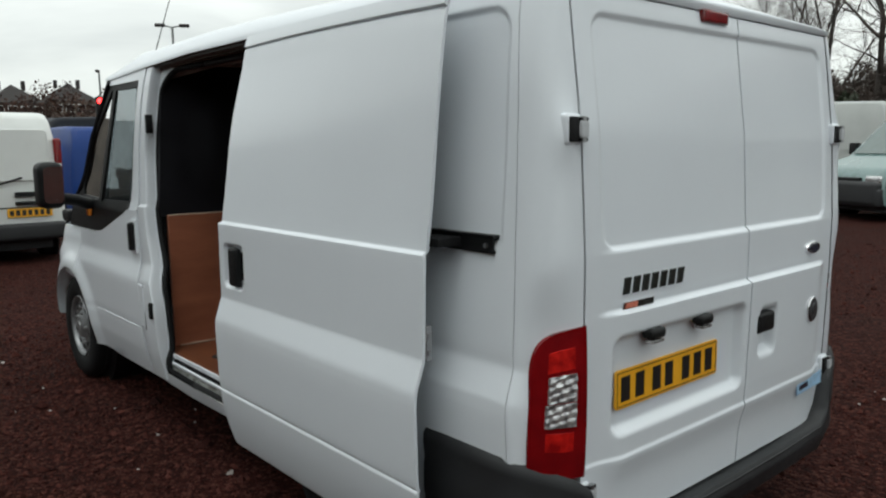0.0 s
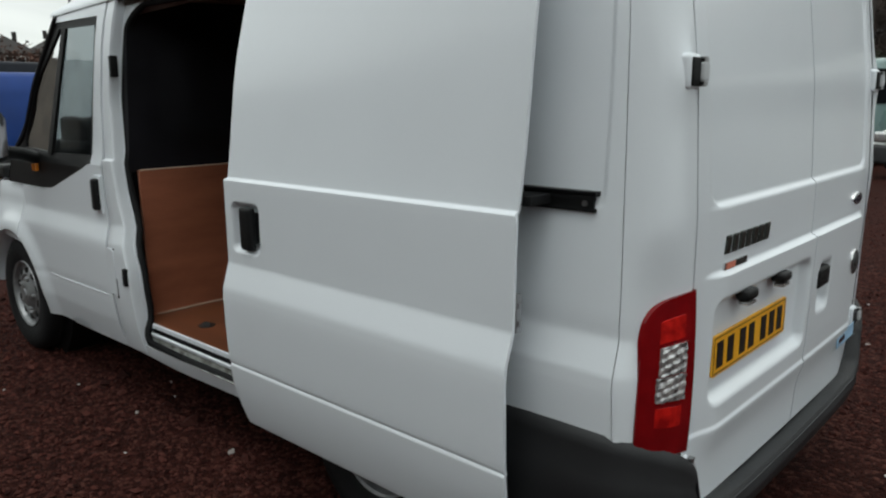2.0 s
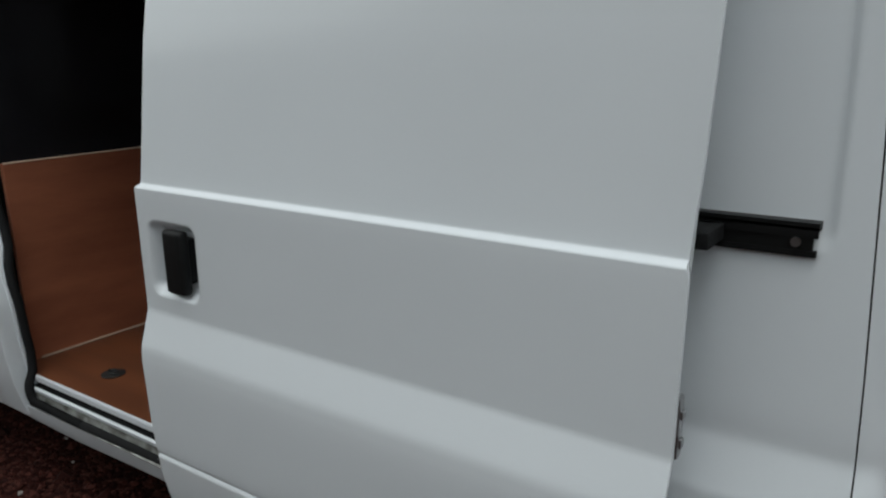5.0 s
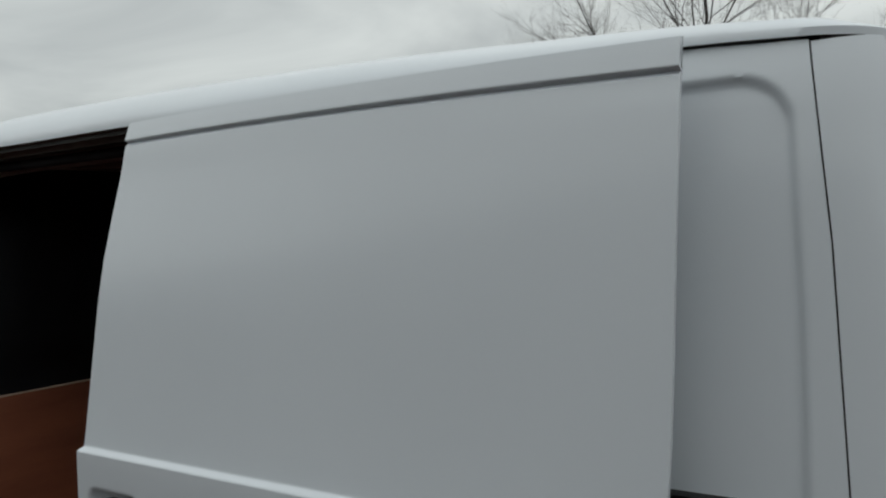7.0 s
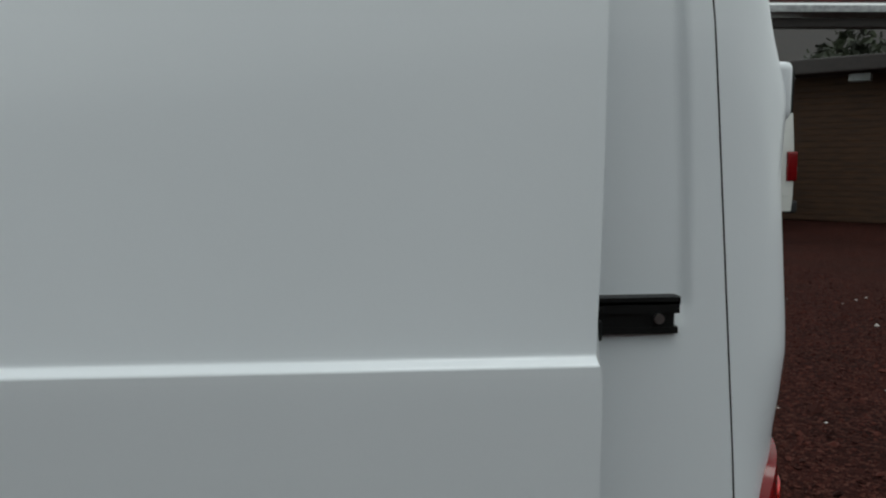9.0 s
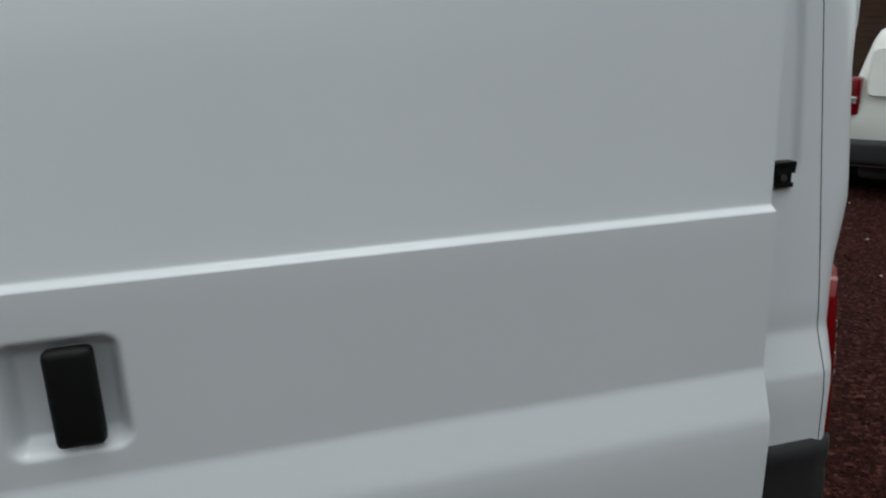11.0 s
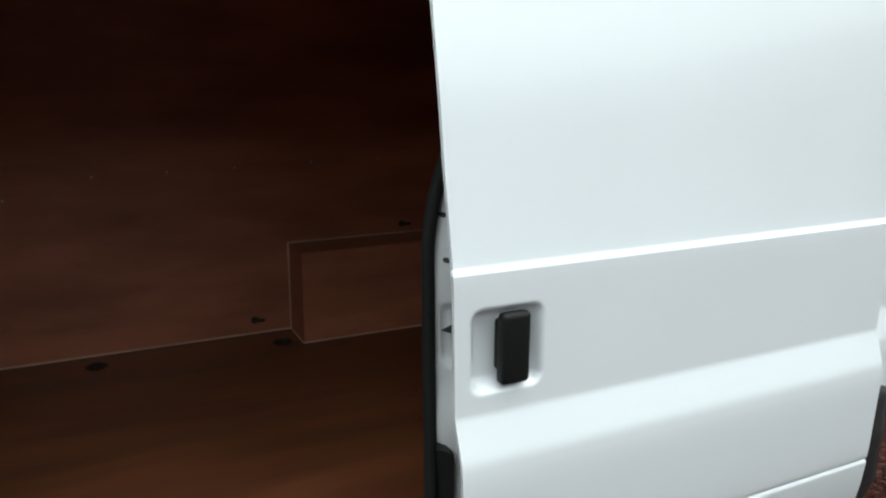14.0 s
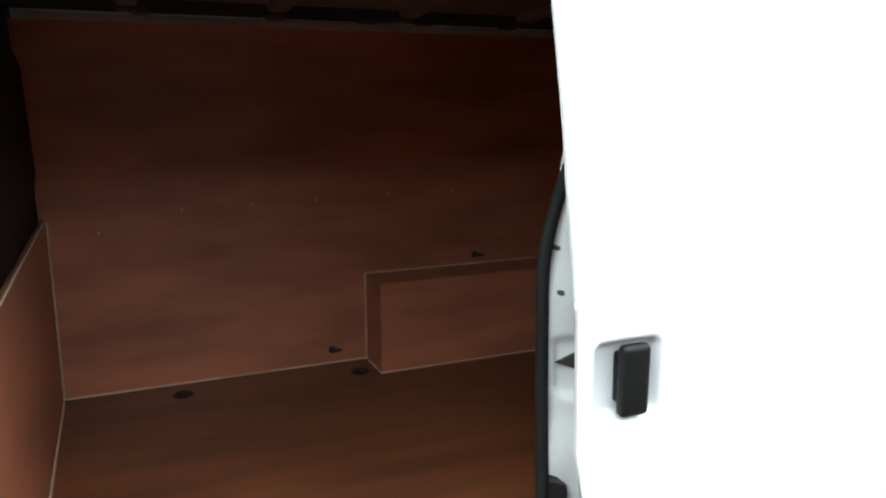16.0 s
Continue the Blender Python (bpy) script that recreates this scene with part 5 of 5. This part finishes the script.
def rear_face(v, lamp_z, lamp_w=0.10, plate_z=0.62, split=True, lean=0.0, panel=None, plate_y=0.0):
    """Rear doors, lamps, plate and handle of a van seen from behind."""
    t, m, w, h, paint = v
    for sgn in (-1, 1):
        y = sgn * 0.5 * w * waist(sum(lamp_z) / 2, h)
        lamp = part("tail_lamp", put_bm(box((-0.02, y - lamp_w / 2 - sgn * 0.03, lamp_z[0]), (0.16, y + lamp_w / 2 - sgn * 0.03, lamp_z[1]), 0.03, 3), m), M_RED, t, smooth=True)
        part("clear_lens", put_bm(box((-0.026, y - lamp_w * 0.36 - sgn * 0.03, lamp_z[0] + 0.3 * (lamp_z[1] - lamp_z[0])), (0.1, y + lamp_w * 0.36 - sgn * 0.03, lamp_z[0] + 0.5 * (lamp_z[1] - lamp_z[0])), 0.01), m), M_CLEAR, lamp)
    if split:
        part("door_gap", put(end_slab([(-0.004, 0.5), (0.004, 0.5), (0.004, h - 0.16), (-0.004, h - 0.16)], 0.0, 0.004, lean, 0.9), m), M_GAP, t)
    for y0, y1 in ((-0.41 * w, -0.03), (0.03, 0.41 * w)):
        if panel:
            ring = rect(y0, y1, *panel, 0.06)
            c = Vector(((y0 + y1) / 2, (panel[0] + panel[1]) / 2))
            inner = [p + (c - p) * 0.05 for p in ring]
            n = len(ring)
            vv = [Vector((0.0 + lean * (p.y - 0.9) - d, p.x, p.y)) for d, ps in ((0.004, ring), (0.016, inner)) for p in ps]
            part("door_panel", put((vv, [(i, (i + 1) % n, n + (i + 1) % n, n + i) for i in range(n)] + [tuple(range(n, 2 * n))]), m), paint, t)
    pl = part("number_plate", put(end_slab(rect(plate_y - 0.26, plate_y + 0.26, plate_z, plate_z + 0.111, 0.01), -0.016, 0.008), m), M_PLATE, t, "yellow number plate with dark bars")
    for k in range(7):
        y = plate_y - 0.21 + k * 0.07
        part("bar", put(end_slab(rect(y - 0.022, y + 0.022, plate_z + 0.02, plate_z + 0.09, 0.002), -0.0245, 0.002), m), M_INK, pl)
    part("door_handle", put_bm(box((-0.05, plate_y - 0.16, plate_z + 0.15), (0.0, plate_y + 0.16, plate_z + 0.20), 0.012), m), M_BLACK, t)
    part("stop_lamp", put_bm(box((0.03, -0.11, h - 0.15), (0.12, 0.11, h - 0.11), 0.01), m), M_DARKRED, t)


M_SILVER = material("pale_silver_paint", (0.42, 0.44, 0.46), 0.3, metal=0.4, vary=0.05, scale=2, coat=0.6)
white_parts = vehicle("white_van", pose(-9.9, 0.66, 0, 0, 0, 180), "white medium van with black bumper and red lamps", "van", 1.92, M_WHITE_FAR, 1.03)
white_van = white_parts[0]
rear_face(white_parts, (0.95, 1.60), 0.09, 0.60, panel=(1.05, 1.72), plate_y=-0.52)
WV = pose(-9.9, 0.66, 0, 0, 0, 180) @ Matrix.Scale(1.03, 4)
part("wiper", put(tube([(-0.03, -0.18, 1.02), (-0.05, -0.45, 1.10)], 0.014, 6), WV), M_BLACK, white_van, "black rear wiper arm")
part("latch", put_bm(box((-0.05, -0.62, 0.86), (0.0, -0.36, 0.92), 0.012), WV), M_BLACK, white_van, "black door latch")
part("door_fold", put(end_slab(rect(-0.86, 0.86, 0.715, 0.728, 0.002), -0.002, 0.006), WV), M_GAP, white_van)
vehicle("blue_van", pose(-14.2, 3.80, 0, 0, 0, 180), "dark blue van parked beyond a white van", "van", 1.85, M_BLUE, 1.0)
vehicle("silver_car", pose(-9.3, 4.35, 0, 0, 0, 180), "pale silver hatchback car beside a white van", "car", 1.66, M_SILVER, 0.96, "car", wheels=(0.65, 3.1), r=0.29)
vehicle("black_van", pose(-20.5, 3.7, 0, 0, 0, 95), "black-blue van parked across the row", "van", 1.95, M_NAVY, 1.20)
TUCK["k"] = 0.17
rear_face(vehicle("car_derived_van", pose(4.19, 3.60, 0, 0, 0, 36), "small white car-derived van with red tail lamps", "car_van", 1.66, M_WHITE_FAR, 0.97, wheels=(0.62, 3.1), r=0.30), (0.72, 1.04), 0.12, 0.50, panel=(0.88, 1.28), lean=0.22)
TUCK["k"] = 0.13
rear_face(vehicle("white_minibus", pose(6.8, 14.1, 0, 0, 0, 180), "white minibus with dark tinted side windows", "tall", 2.0, M_WHITE_FAR, 1.10, "minibus", glazed=True, wheels=(1.32, 4.9), r=0.36), (0.85, 1.35))
# White paint greyed: shade on the van's side is put into its colour.
M_GREYWHITE = material("shade_toned_white_paint", (0.48, 0.50, 0.485), 0.45, vary=0.06, scale=1.2)
long_van, lm, lw, lh, _ = vehicle("white_panel_van", pose(-5.95, 20.6, 0, 0, 0, 186), "long white panel van before bare trees, side shade toned into its paint", "tall", 1.95, M_GREYWHITE, 1.0, wheels=(1.0, 4.9), r=0.36)
for sgn in (-1, 1):
    for x in (1.55, 2.90, 4.02):
        part("panel_gap", put(side_slab(rect(x - 0.008, x + 0.008, 0.55, 2.30, 0.002), lw, lh, sgn, 0.004), lm), M_GAP, long_van)
    part("side_crease", put(side_slab(rect(0.15, 4.9, 1.30, 1.335, 0.01), lw, lh, sgn, 0.014), lm), M_GREYWHITE, long_van)
    part("side_handle", put(side_slab(rect(2.62, 2.82, 1.20, 1.26, 0.015), lw, lh, sgn, 0.03), lm), M_BLACK, long_van, "black side door handle")
    part("lower_moulding", put(side_slab(rect(0.15, 5.5, 0.48, 0.58, 0.02), lw, lh, sgn, 0.02), lm), M_BUMPER, long_van, "dark plastic lower moulding")
teal_van, tm, tw, th, _ = vehicle("teal_van", pose(-2.3, 18.9, 0, 0, 0, 241), "pale teal van with black grille and bumper", "van", 1.88, M_TEAL, 1.08, glazed=True, wheels=(0.9, 3.85))
part("bumper_face", put_bm(box((4.42, -0.47 * tw, 0.28), (4.86, 0.47 * tw, 0.70), 0.08, 3), tm), M_BUMPER, teal_van, "deep black plastic bumper", smooth=True)
vehicle("white_car", pose(0.05, 16.2, 0, 0, 0, 240), "white hatchback car with dark grille", "car", 1.68, M_WHITE_FAR, 1.0, "car", wheels=(0.65, 3.1), r=0.29)

# grubby bucket on the gravel
M_BUCKET = material("grubby_white_plastic", (0.55, 0.53, 0.48), 0.5, vary=0.15, scale=9, second=(0.36, 0.32, 0.26))
bucket = thing("bucket", (2.14, 8.30, 0), "grubby white plastic bucket standing on gravel", "bucket")
part("pail", lathe([(0.0, 0.11), (0.004, 0.118), (0.30, 0.150), (0.31, 0.158), (0.335, 0.158), (0.335, 0.148), (0.30, 0.140), (0.02, 0.108)], (2.14, 8.30, 0), 28, "z"), M_BUCKET, bucket, smooth=True)
part("bail_handle", tube([(2.14 + 0.155 * math.cos(t), 8.30 + 0.02, 0.31 - 0.11 * math.sin(t)) for t in np.linspace(0, math.pi, 12)], 0.004, 6), M_STEEL, bucket)

# red steel loader frame standing before the minibus
M_REDSTEEL = material("red_painted_steel", (0.20, 0.010, 0.014), 0.5, vary=0.18, scale=3, second=(0.05, 0.010, 0.010))
M_OILY = material("dark_oily_steel", (0.022, 0.016, 0.015), 0.55, vary=0.2, scale=8)
rack = thing("loader_frame", (4.4, 10.2, 0), "red and black steel loader frame with braced beams", "loader")
part("post", box((2.03, 10.15, 0.0), (2.13, 10.25, 3.20), 0.012), M_REDSTEEL, rack, "red square post")
part("post_top", box((2.02, 10.14, 3.20), (2.14, 10.26, 3.78), 0.012), M_OILY, rack)
part("post", box((7.4, 10.15, 0.0), (7.5, 10.25, 3.60), 0.012), M_REDSTEEL, rack, "red square post")
part("top_beam", box((1.92, 10.10, 3.62), (7.7, 10.28, 3.79), 0.02), M_REDSTEEL, rack, "red top beam")
part("lower_beam", box((1.86, 10.10, 3.24), (7.7, 10.26, 3.38), 0.02), M_OILY, rack, "black lower beam")
part("brace", tube([(2.25, 10.2, 3.28), (3.4, 10.2, 2.98), (5.2, 10.2, 2.5)], 0.06, 8), M_OILY, rack)
part("brace", tube([(2.1, 10.2, 3.62), (2.42, 10.2, 3.36)], 0.04, 8), M_OILY, rack)
part("hanger", box((2.52, 10.12, 3.38), (2.60, 10.24, 3.62), 0.01), M_OILY, rack)
part("deck_plate", box((2.75, 9.9, 3.42), (7.4, 11.2, 3.52), 0.01), M_RIM, rack, "grey deck plate")
part("winch_drum", lathe([(0, 0.07), (0.03, 0.10), (0.03, 0.07), (0.25, 0.07), (0.25, 0.10), (0.28, 0.07)], (2.70, 9.95, 3.80), 18, "y"), M_OILY, rack, smooth=True)
part("foot_plate", box((1.93, 10.05, 0.0), (2.23, 10.35, 0.03), 0.005), M_OILY, rack)
part("foot_plate", box((7.3, 10.05, 0.0), (7.6, 10.35, 0.03), 0.005), M_OILY, rack)
stick = thing("broom_handle", (3.75, 11.45, 0), "dark broom handle leaning beside the minibus", "handle")
part("shaft", tube([(3.35, 11.40, 0.02), (3.70, 11.58, 1.22)], 0.010, 8), M_OILY, stick)

# ---- lamp posts and traffic light beyond the yard ----
M_GALV = material("galvanised_post", (0.20, 0.21, 0.21), 0.5, metal=0.3, vary=0.1)


def street_lamp(x, y, h, arms, turn):
    t = thing("street_lamp", (x, y, 0), "grey street lamp post with two heads" if arms > 1 else "grey street lamp post with one head", "street lamp", "street lamps")
    part("post", tube([(x, y, 0), (x, y, 1.2), (x, y, 1.25), (x, y, h)], 0.07, 10, [0.11, 0.11, 0.075, 0.055]), M_GALV, t)
    for k in range(arms):
        s = 1 if k == 0 else -1
        d = Vector((math.cos(turn), math.sin(turn), 0)) * s
        p = Vector((x, y, h))
        part("arm", tube([p, p + d * 0.2 + Vector((0, 0, 0.05)), p + d * 0.40 + Vector((0, 0, 0.08))], 0.035, 8), M_GALV, t)
        head = box((-0.24, -0.12, -0.07), (0.24, 0.12, 0.08), 0.06, 3)
        part("lamp_head", put_bm(head, Matrix.Translation(p + d * 0.55 + Vector((0, 0, 0.09))) @ Matrix.Rotation(turn, 4, "Z")), M_OILY, t, smooth=True)


street_lamp(-35, 13.3, 7.25, 2, radians(62))
street_lamp(-50, 14.4, 6.35, 1, radians(-25))
M_SIGNAL = glow("red_signal_light", (1.0, 0.03, 0.03), 6.0)
sig = thing("traffic_light", (-30, 8.24, 0), "traffic light showing red on a grey pole", "traffic light")
part("pole", tube([(-30, 8.24, 0), (-30, 8.24, 2.9)], 0.057, 10), M_GALV, sig)
hd = part("signal_head", box((-30.1, 8.11, 2.84), (-29.86, 8.37, 3.56), 0.04, 2), M_BLACK, sig)
part("red_lens", lathe([(0, 0.11), (0.02, 0.10), (0.03, 0.05)], (-29.86, 8.24, 3.40), 20, "x"), M_SIGNAL, hd)
part("amber_lens", lathe([(0, 0.10), (0.02, 0.09)], (-29.86, 8.24, 3.14), 20, "x"), M_OILY, hd)
part("green_lens", lathe([(0, 0.10), (0.02, 0.09)], (-29.86, 8.24, 2.90), 20, "x"), M_OILY, hd)

# ---- houses far off, a brick building and hedges ----
M_BRICK_FAR = material("brown_brick", (0.085, 0.048, 0.038), 0.85, vary=0.2, scale=1.2, bump=0.3, bump_scale=12)
M_TILE = material("dark_roof_tiles", (0.026, 0.022, 0.021), 0.85, vary=0.2, scale=2, bump=0.3, bump_scale=8)
M_RENDER = material("pale_house_render", (0.20, 0.17, 0.14), 0.85, vary=0.1, scale=0.8)


def house(x, y, w, d, eaves, ridge, wallmat, label):
    t = thing("house", (x, y, 0), label, "house", "houses beyond the yard")
    part("wall", box((x - d / 2, y - w / 2, 0), (x + d / 2, y + w / 2, eaves), 0.02), wallmat, t)
    o = 0.4
    v = [(x - d / 2 - o, y - w / 2 - o, eaves), (x + d / 2 + o, y - w / 2 - o, eaves), (x + d / 2 + o, y + w / 2 + o, eaves), (x - d / 2 - o, y + w / 2 + o, eaves),
         (x, y - w / 2 + d * 0.42, ridge), (x, y + w / 2 - d * 0.42, ridge)]
    roof = part("roof", (v, [(0, 1, 4), (1, 2, 5, 4), (2, 3, 5), (3, 0, 4, 5), (3, 2, 1, 0)]), M_TILE, t)
    part("chimney", box((x - 0.3, y + w * 0.2, ridge - 0.8), (x + 0.3, y + w * 0.2 + 0.5, ridge + 0.6), 0.03), M_TILE, roof)
    part("chimney", box((x - 0.3, y - w * 0.28, ridge - 0.8), (x + 0.3, y - w * 0.28 + 0.45, ridge + 0.45), 0.03), M_TILE, roof)
    for k in range(4):
        yy = y - w / 2 + w * (k + 0.5) / 4
        for z in ((0.9, 2.1), (eaves - 1.6, eaves - 0.4)):
            win = part("window", box((x + d / 2 - 0.05, yy - 0.6, z[0]), (x + d / 2 + 0.04, yy + 0.6, z[1]), 0.02), M_WHITE_FAR, t)
            part("pane", box((x + d / 2 + 0.02, yy - 0.5, z[0] + 0.1), (x + d / 2 + 0.06, yy + 0.5, z[1] - 0.1), 0.01), M_TINT, win)


for k in range(11):
    house(-125, 2.0 + 7.6 * k, 6.6, 8.0, 8.4 + 0.5 * math.sin(2.1 * k), 11.2 + 0.6 * math.sin(2.1 * k), M_RENDER if k % 3 == 1 else M_BRICK_FAR, "pale rendered house with hipped tile roof" if k % 3 == 1 else "brown brick house with hipped tile roof")

# ---- bare winter trees and dark shrubs ----
M_BARK = material("dark_bark", (0.050, 0.040, 0.034), 0.9, vary=0.25, scale=5, bump=0.6, bump_scale=25)
M_TWIG = material("brown_twigs", (0.075, 0.055, 0.045), 0.9, vary=0.2, scale=3)
M_SHRUB = material("dark_evergreen_leaf", (0.030, 0.040, 0.018), 0.7, vary=0.3, scale=1.5, second=(0.014, 0.018, 0.010))
M_BEECH = material("dry_russet_leaf", (0.075, 0.034, 0.022), 0.8, vary=0.3, scale=1.5, second=(0.030, 0.016, 0.012))


def tree(x, y, h, seed, spread_k=1.0, thick=1.0, depth=5, lean=0.0):
    """A bare tree: trunk and limbs in one part, fine twigs in another."""
    rng = random.Random(seed)
    limbs, twigs = [], []

    def grow(p, d, length, r, level):
        pts, radii, q = [p], [r], p
        steps = 4 if level < 3 else 3
        for k in range(steps):
            d = (d + Vector((rng.gauss(0, 0.10), rng.gauss(0, 0.10), rng.gauss(0.03, 0.06)))).normalized()
            q = q + d * (length / steps)
            pts.append(q)
            radii.append(r * (1 - 0.5 * (k + 1) / steps))
        (limbs if level < 3 else twigs).append(tube(pts, r, 7 if level < 2 else (4 if level < 3 else 3), radii))
        if level >= depth:
            return
        count = rng.randint(3, 4) if level < 3 else rng.randint(4, 6)
        for k in range(count + (2 if level == 0 else 0)):
            i = rng.randint(1, steps) if level else rng.randint(2, steps)
            a, tilt = rng.random() * 6.283, rng.uniform(0.35, 0.95) * spread_k
            o = d.orthogonal().normalized()
            o.rotate(Matrix.Rotation(a, 3, d))
            nd = (d * math.cos(tilt) + o * math.sin(tilt)).normalized()
            nd.z += 0.10
            grow(pts[i], nd.normalized(), length * rng.uniform(0.50, 0.72), radii[i] * rng.uniform(0.45, 0.68), level + 1)
        grow(pts[-1], d, length * 0.66, radii[-1], level + 1)

    t = thing("tree", (x, y, 0), "bare winter tree with fine dark twigs", "tree", "bare trees")
    grow(Vector((x, y, -0.05)), Vector((lean, 0, 1)).normalized(), h * 0.40, 0.015 * h * thick, 0)
    part("trunk", merged(*limbs), M_BARK, t, smooth="all")
    part("crown", merged(*twigs), M_TWIG, t)


def thicket(name, boxes, count, size, mat, label, seed, category="hedge", slim=0.7):
    """A hedge or shrub mass of many small leaf blades on a few stems."""
    rng = np.random.default_rng(seed)
    vs, fs, o = [], [], 0
    total = sum((b[1] - b[0] + b[3] - b[2]) for b in boxes)
    for x0, x1, y0, y1, h in boxes:
        n = int(count * (x1 - x0 + y1 - y0) / total)
        u = rng.random((n, 3))
        px, py = x0 + u[:, 0] * (x1 - x0), y0 + u[:, 1] * (y1 - y0)
        top = h * (0.80 + 0.20 * np.sin(px * 1.3 + seed) * np.cos(py * 0.9 + 1.7 * seed) + 0.10 * np.sin(px * 4.1 + py * 3.3))
        pz = top * u[:, 2] ** 0.6
        a, b2 = rng.normal(size=(n, 3)), rng.normal(size=(n, 3))
        s = size * rng.uniform(0.6, 1.5, n)[:, None]
        a = a / np.linalg.norm(a, axis=1)[:, None] * s
        b2 = b2 / np.linalg.norm(b2, axis=1)[:, None] * s * slim
        c = np.stack([px, py, pz], 1)
        q = np.stack([c - a, c + b2, c + a, c - b2], 1).reshape(-1, 3)
        vs.append(q)
        fs.append(np.arange(n * 4).reshape(n, 4) + o)
        o += n * 4
    me = bpy.data.meshes.new(name)
    me.from_pydata(np.concatenate(vs).tolist(), [], np.concatenate(fs).tolist())
    me.materials.append(mat)
    return tagged(new(name, me), label, category, kind="stuff")


for k, (x, y, h, sp, th) in enumerate(((-5.2, 23.0, 15.0, 1.0, 0.55), (-12.5, 31, 12.5, 1.1, 1.0), (-9.6, 29, 13.0, 1.1, 1.0), (-15.5, 34, 12.0, 1.1, 1.0), (-7.0, 34, 13.0, 1.0, 1.0), (1.2, 30, 11.0, 1.0, 0.9), (6.2, 30.5, 12.5, 0.75, 0.7), (8.6, 32, 10.0, 0.9, 0.8))):
    tree(x, y, h, 20 + k, sp, th)
for k, (x, y, h) in enumerate(((-44, -1.0, 7.0), (-42, 16.5, 6.0), (-46, 22, 7.0))):
    tree(x, y, h, 60 + k, 1.1, 0.9, depth=4)
thicket("russet_shrubs", [(-46, -43, -8, 44, 5.0), (-30, 2, 37, 39, 4.6)], 110000, 0.085, M_BEECH, "dark russet shrubs and small bare trees beyond", 2)
thicket("evergreen_hedge", [(1.0, 22, 20.5, 22.0, 5.0), (-12, 1.0, 24.5, 26, 3.0)], 40000, 0.14, M_SHRUB, "dark evergreen hedge behind the parked vehicles", 4)

thicket("bare_undergrowth", [(-24, -9.0, 28.5, 33, 4.6), (-9.0, -1.0, 28.5, 33, 7.4), (-1.0, 3.0, 30, 33, 5.0)], 60000, 0.55, M_TWIG, "tangled bare brown twigs beyond the vehicles", 9, "undergrowth", 0.035)

# a brown timber shed with a dark eave, behind the small van
M_BOARD = material("brown_stained_boards", (0.070, 0.034, 0.016), 0.75, vary=0.2, scale=3, stretch=(1, 1, 8), bump=0.2, bump_scale=30)
shed = thing("timber_shed", pose(11.5, 12.2, 0, 0, 0, -42), "brown boarded shed with dark overhanging eave", "shed")
SM = pose(11.5, 12.2, 0, 0, 0, -42)
part("wall", put_bm(box((-6, 0, 0), (6, 0.3, 3.3), 0.01), SM), M_BOARD, shed)
part("eave", put_bm(box((-6.4, -0.9, 3.05), (6.4, 3.0, 3.35), 0.03), SM), M_OILY, shed)
part("fascia_light", put_bm(box((-3.6, -0.7, 2.86), (-3.2, -0.5, 3.02), 0.02), SM), M_GALV, shed)
for k in range(24):
    part("board", put_bm(box((-6, -0.025, 0.02 + k * 0.13), (6, 0.0, 0.02 + k * 0.13 + 0.122), 0.004, 1), SM), M_BOARD, shed)
brick_hut = thing("brick_building", (12, 27, 0), "brown brick building with dark pitched roof", "building")
part("wall", box((4, 25, 0), (26, 33, 4.4), 0.02), M_BRICK_FAR, brick_hut)
part("roof", ([(3.5, 24.5, 4.4), (26.5, 24.5, 4.4), (26.5, 33.5, 4.4), (3.5, 33.5, 4.4), (3.5, 29, 7.2), (26.5, 29, 7.2)], [(0, 1, 5, 4), (2, 3, 4, 5), (0, 4, 3), (1, 2, 5), (0, 3, 2, 1)]), M_TILE, brick_hut)
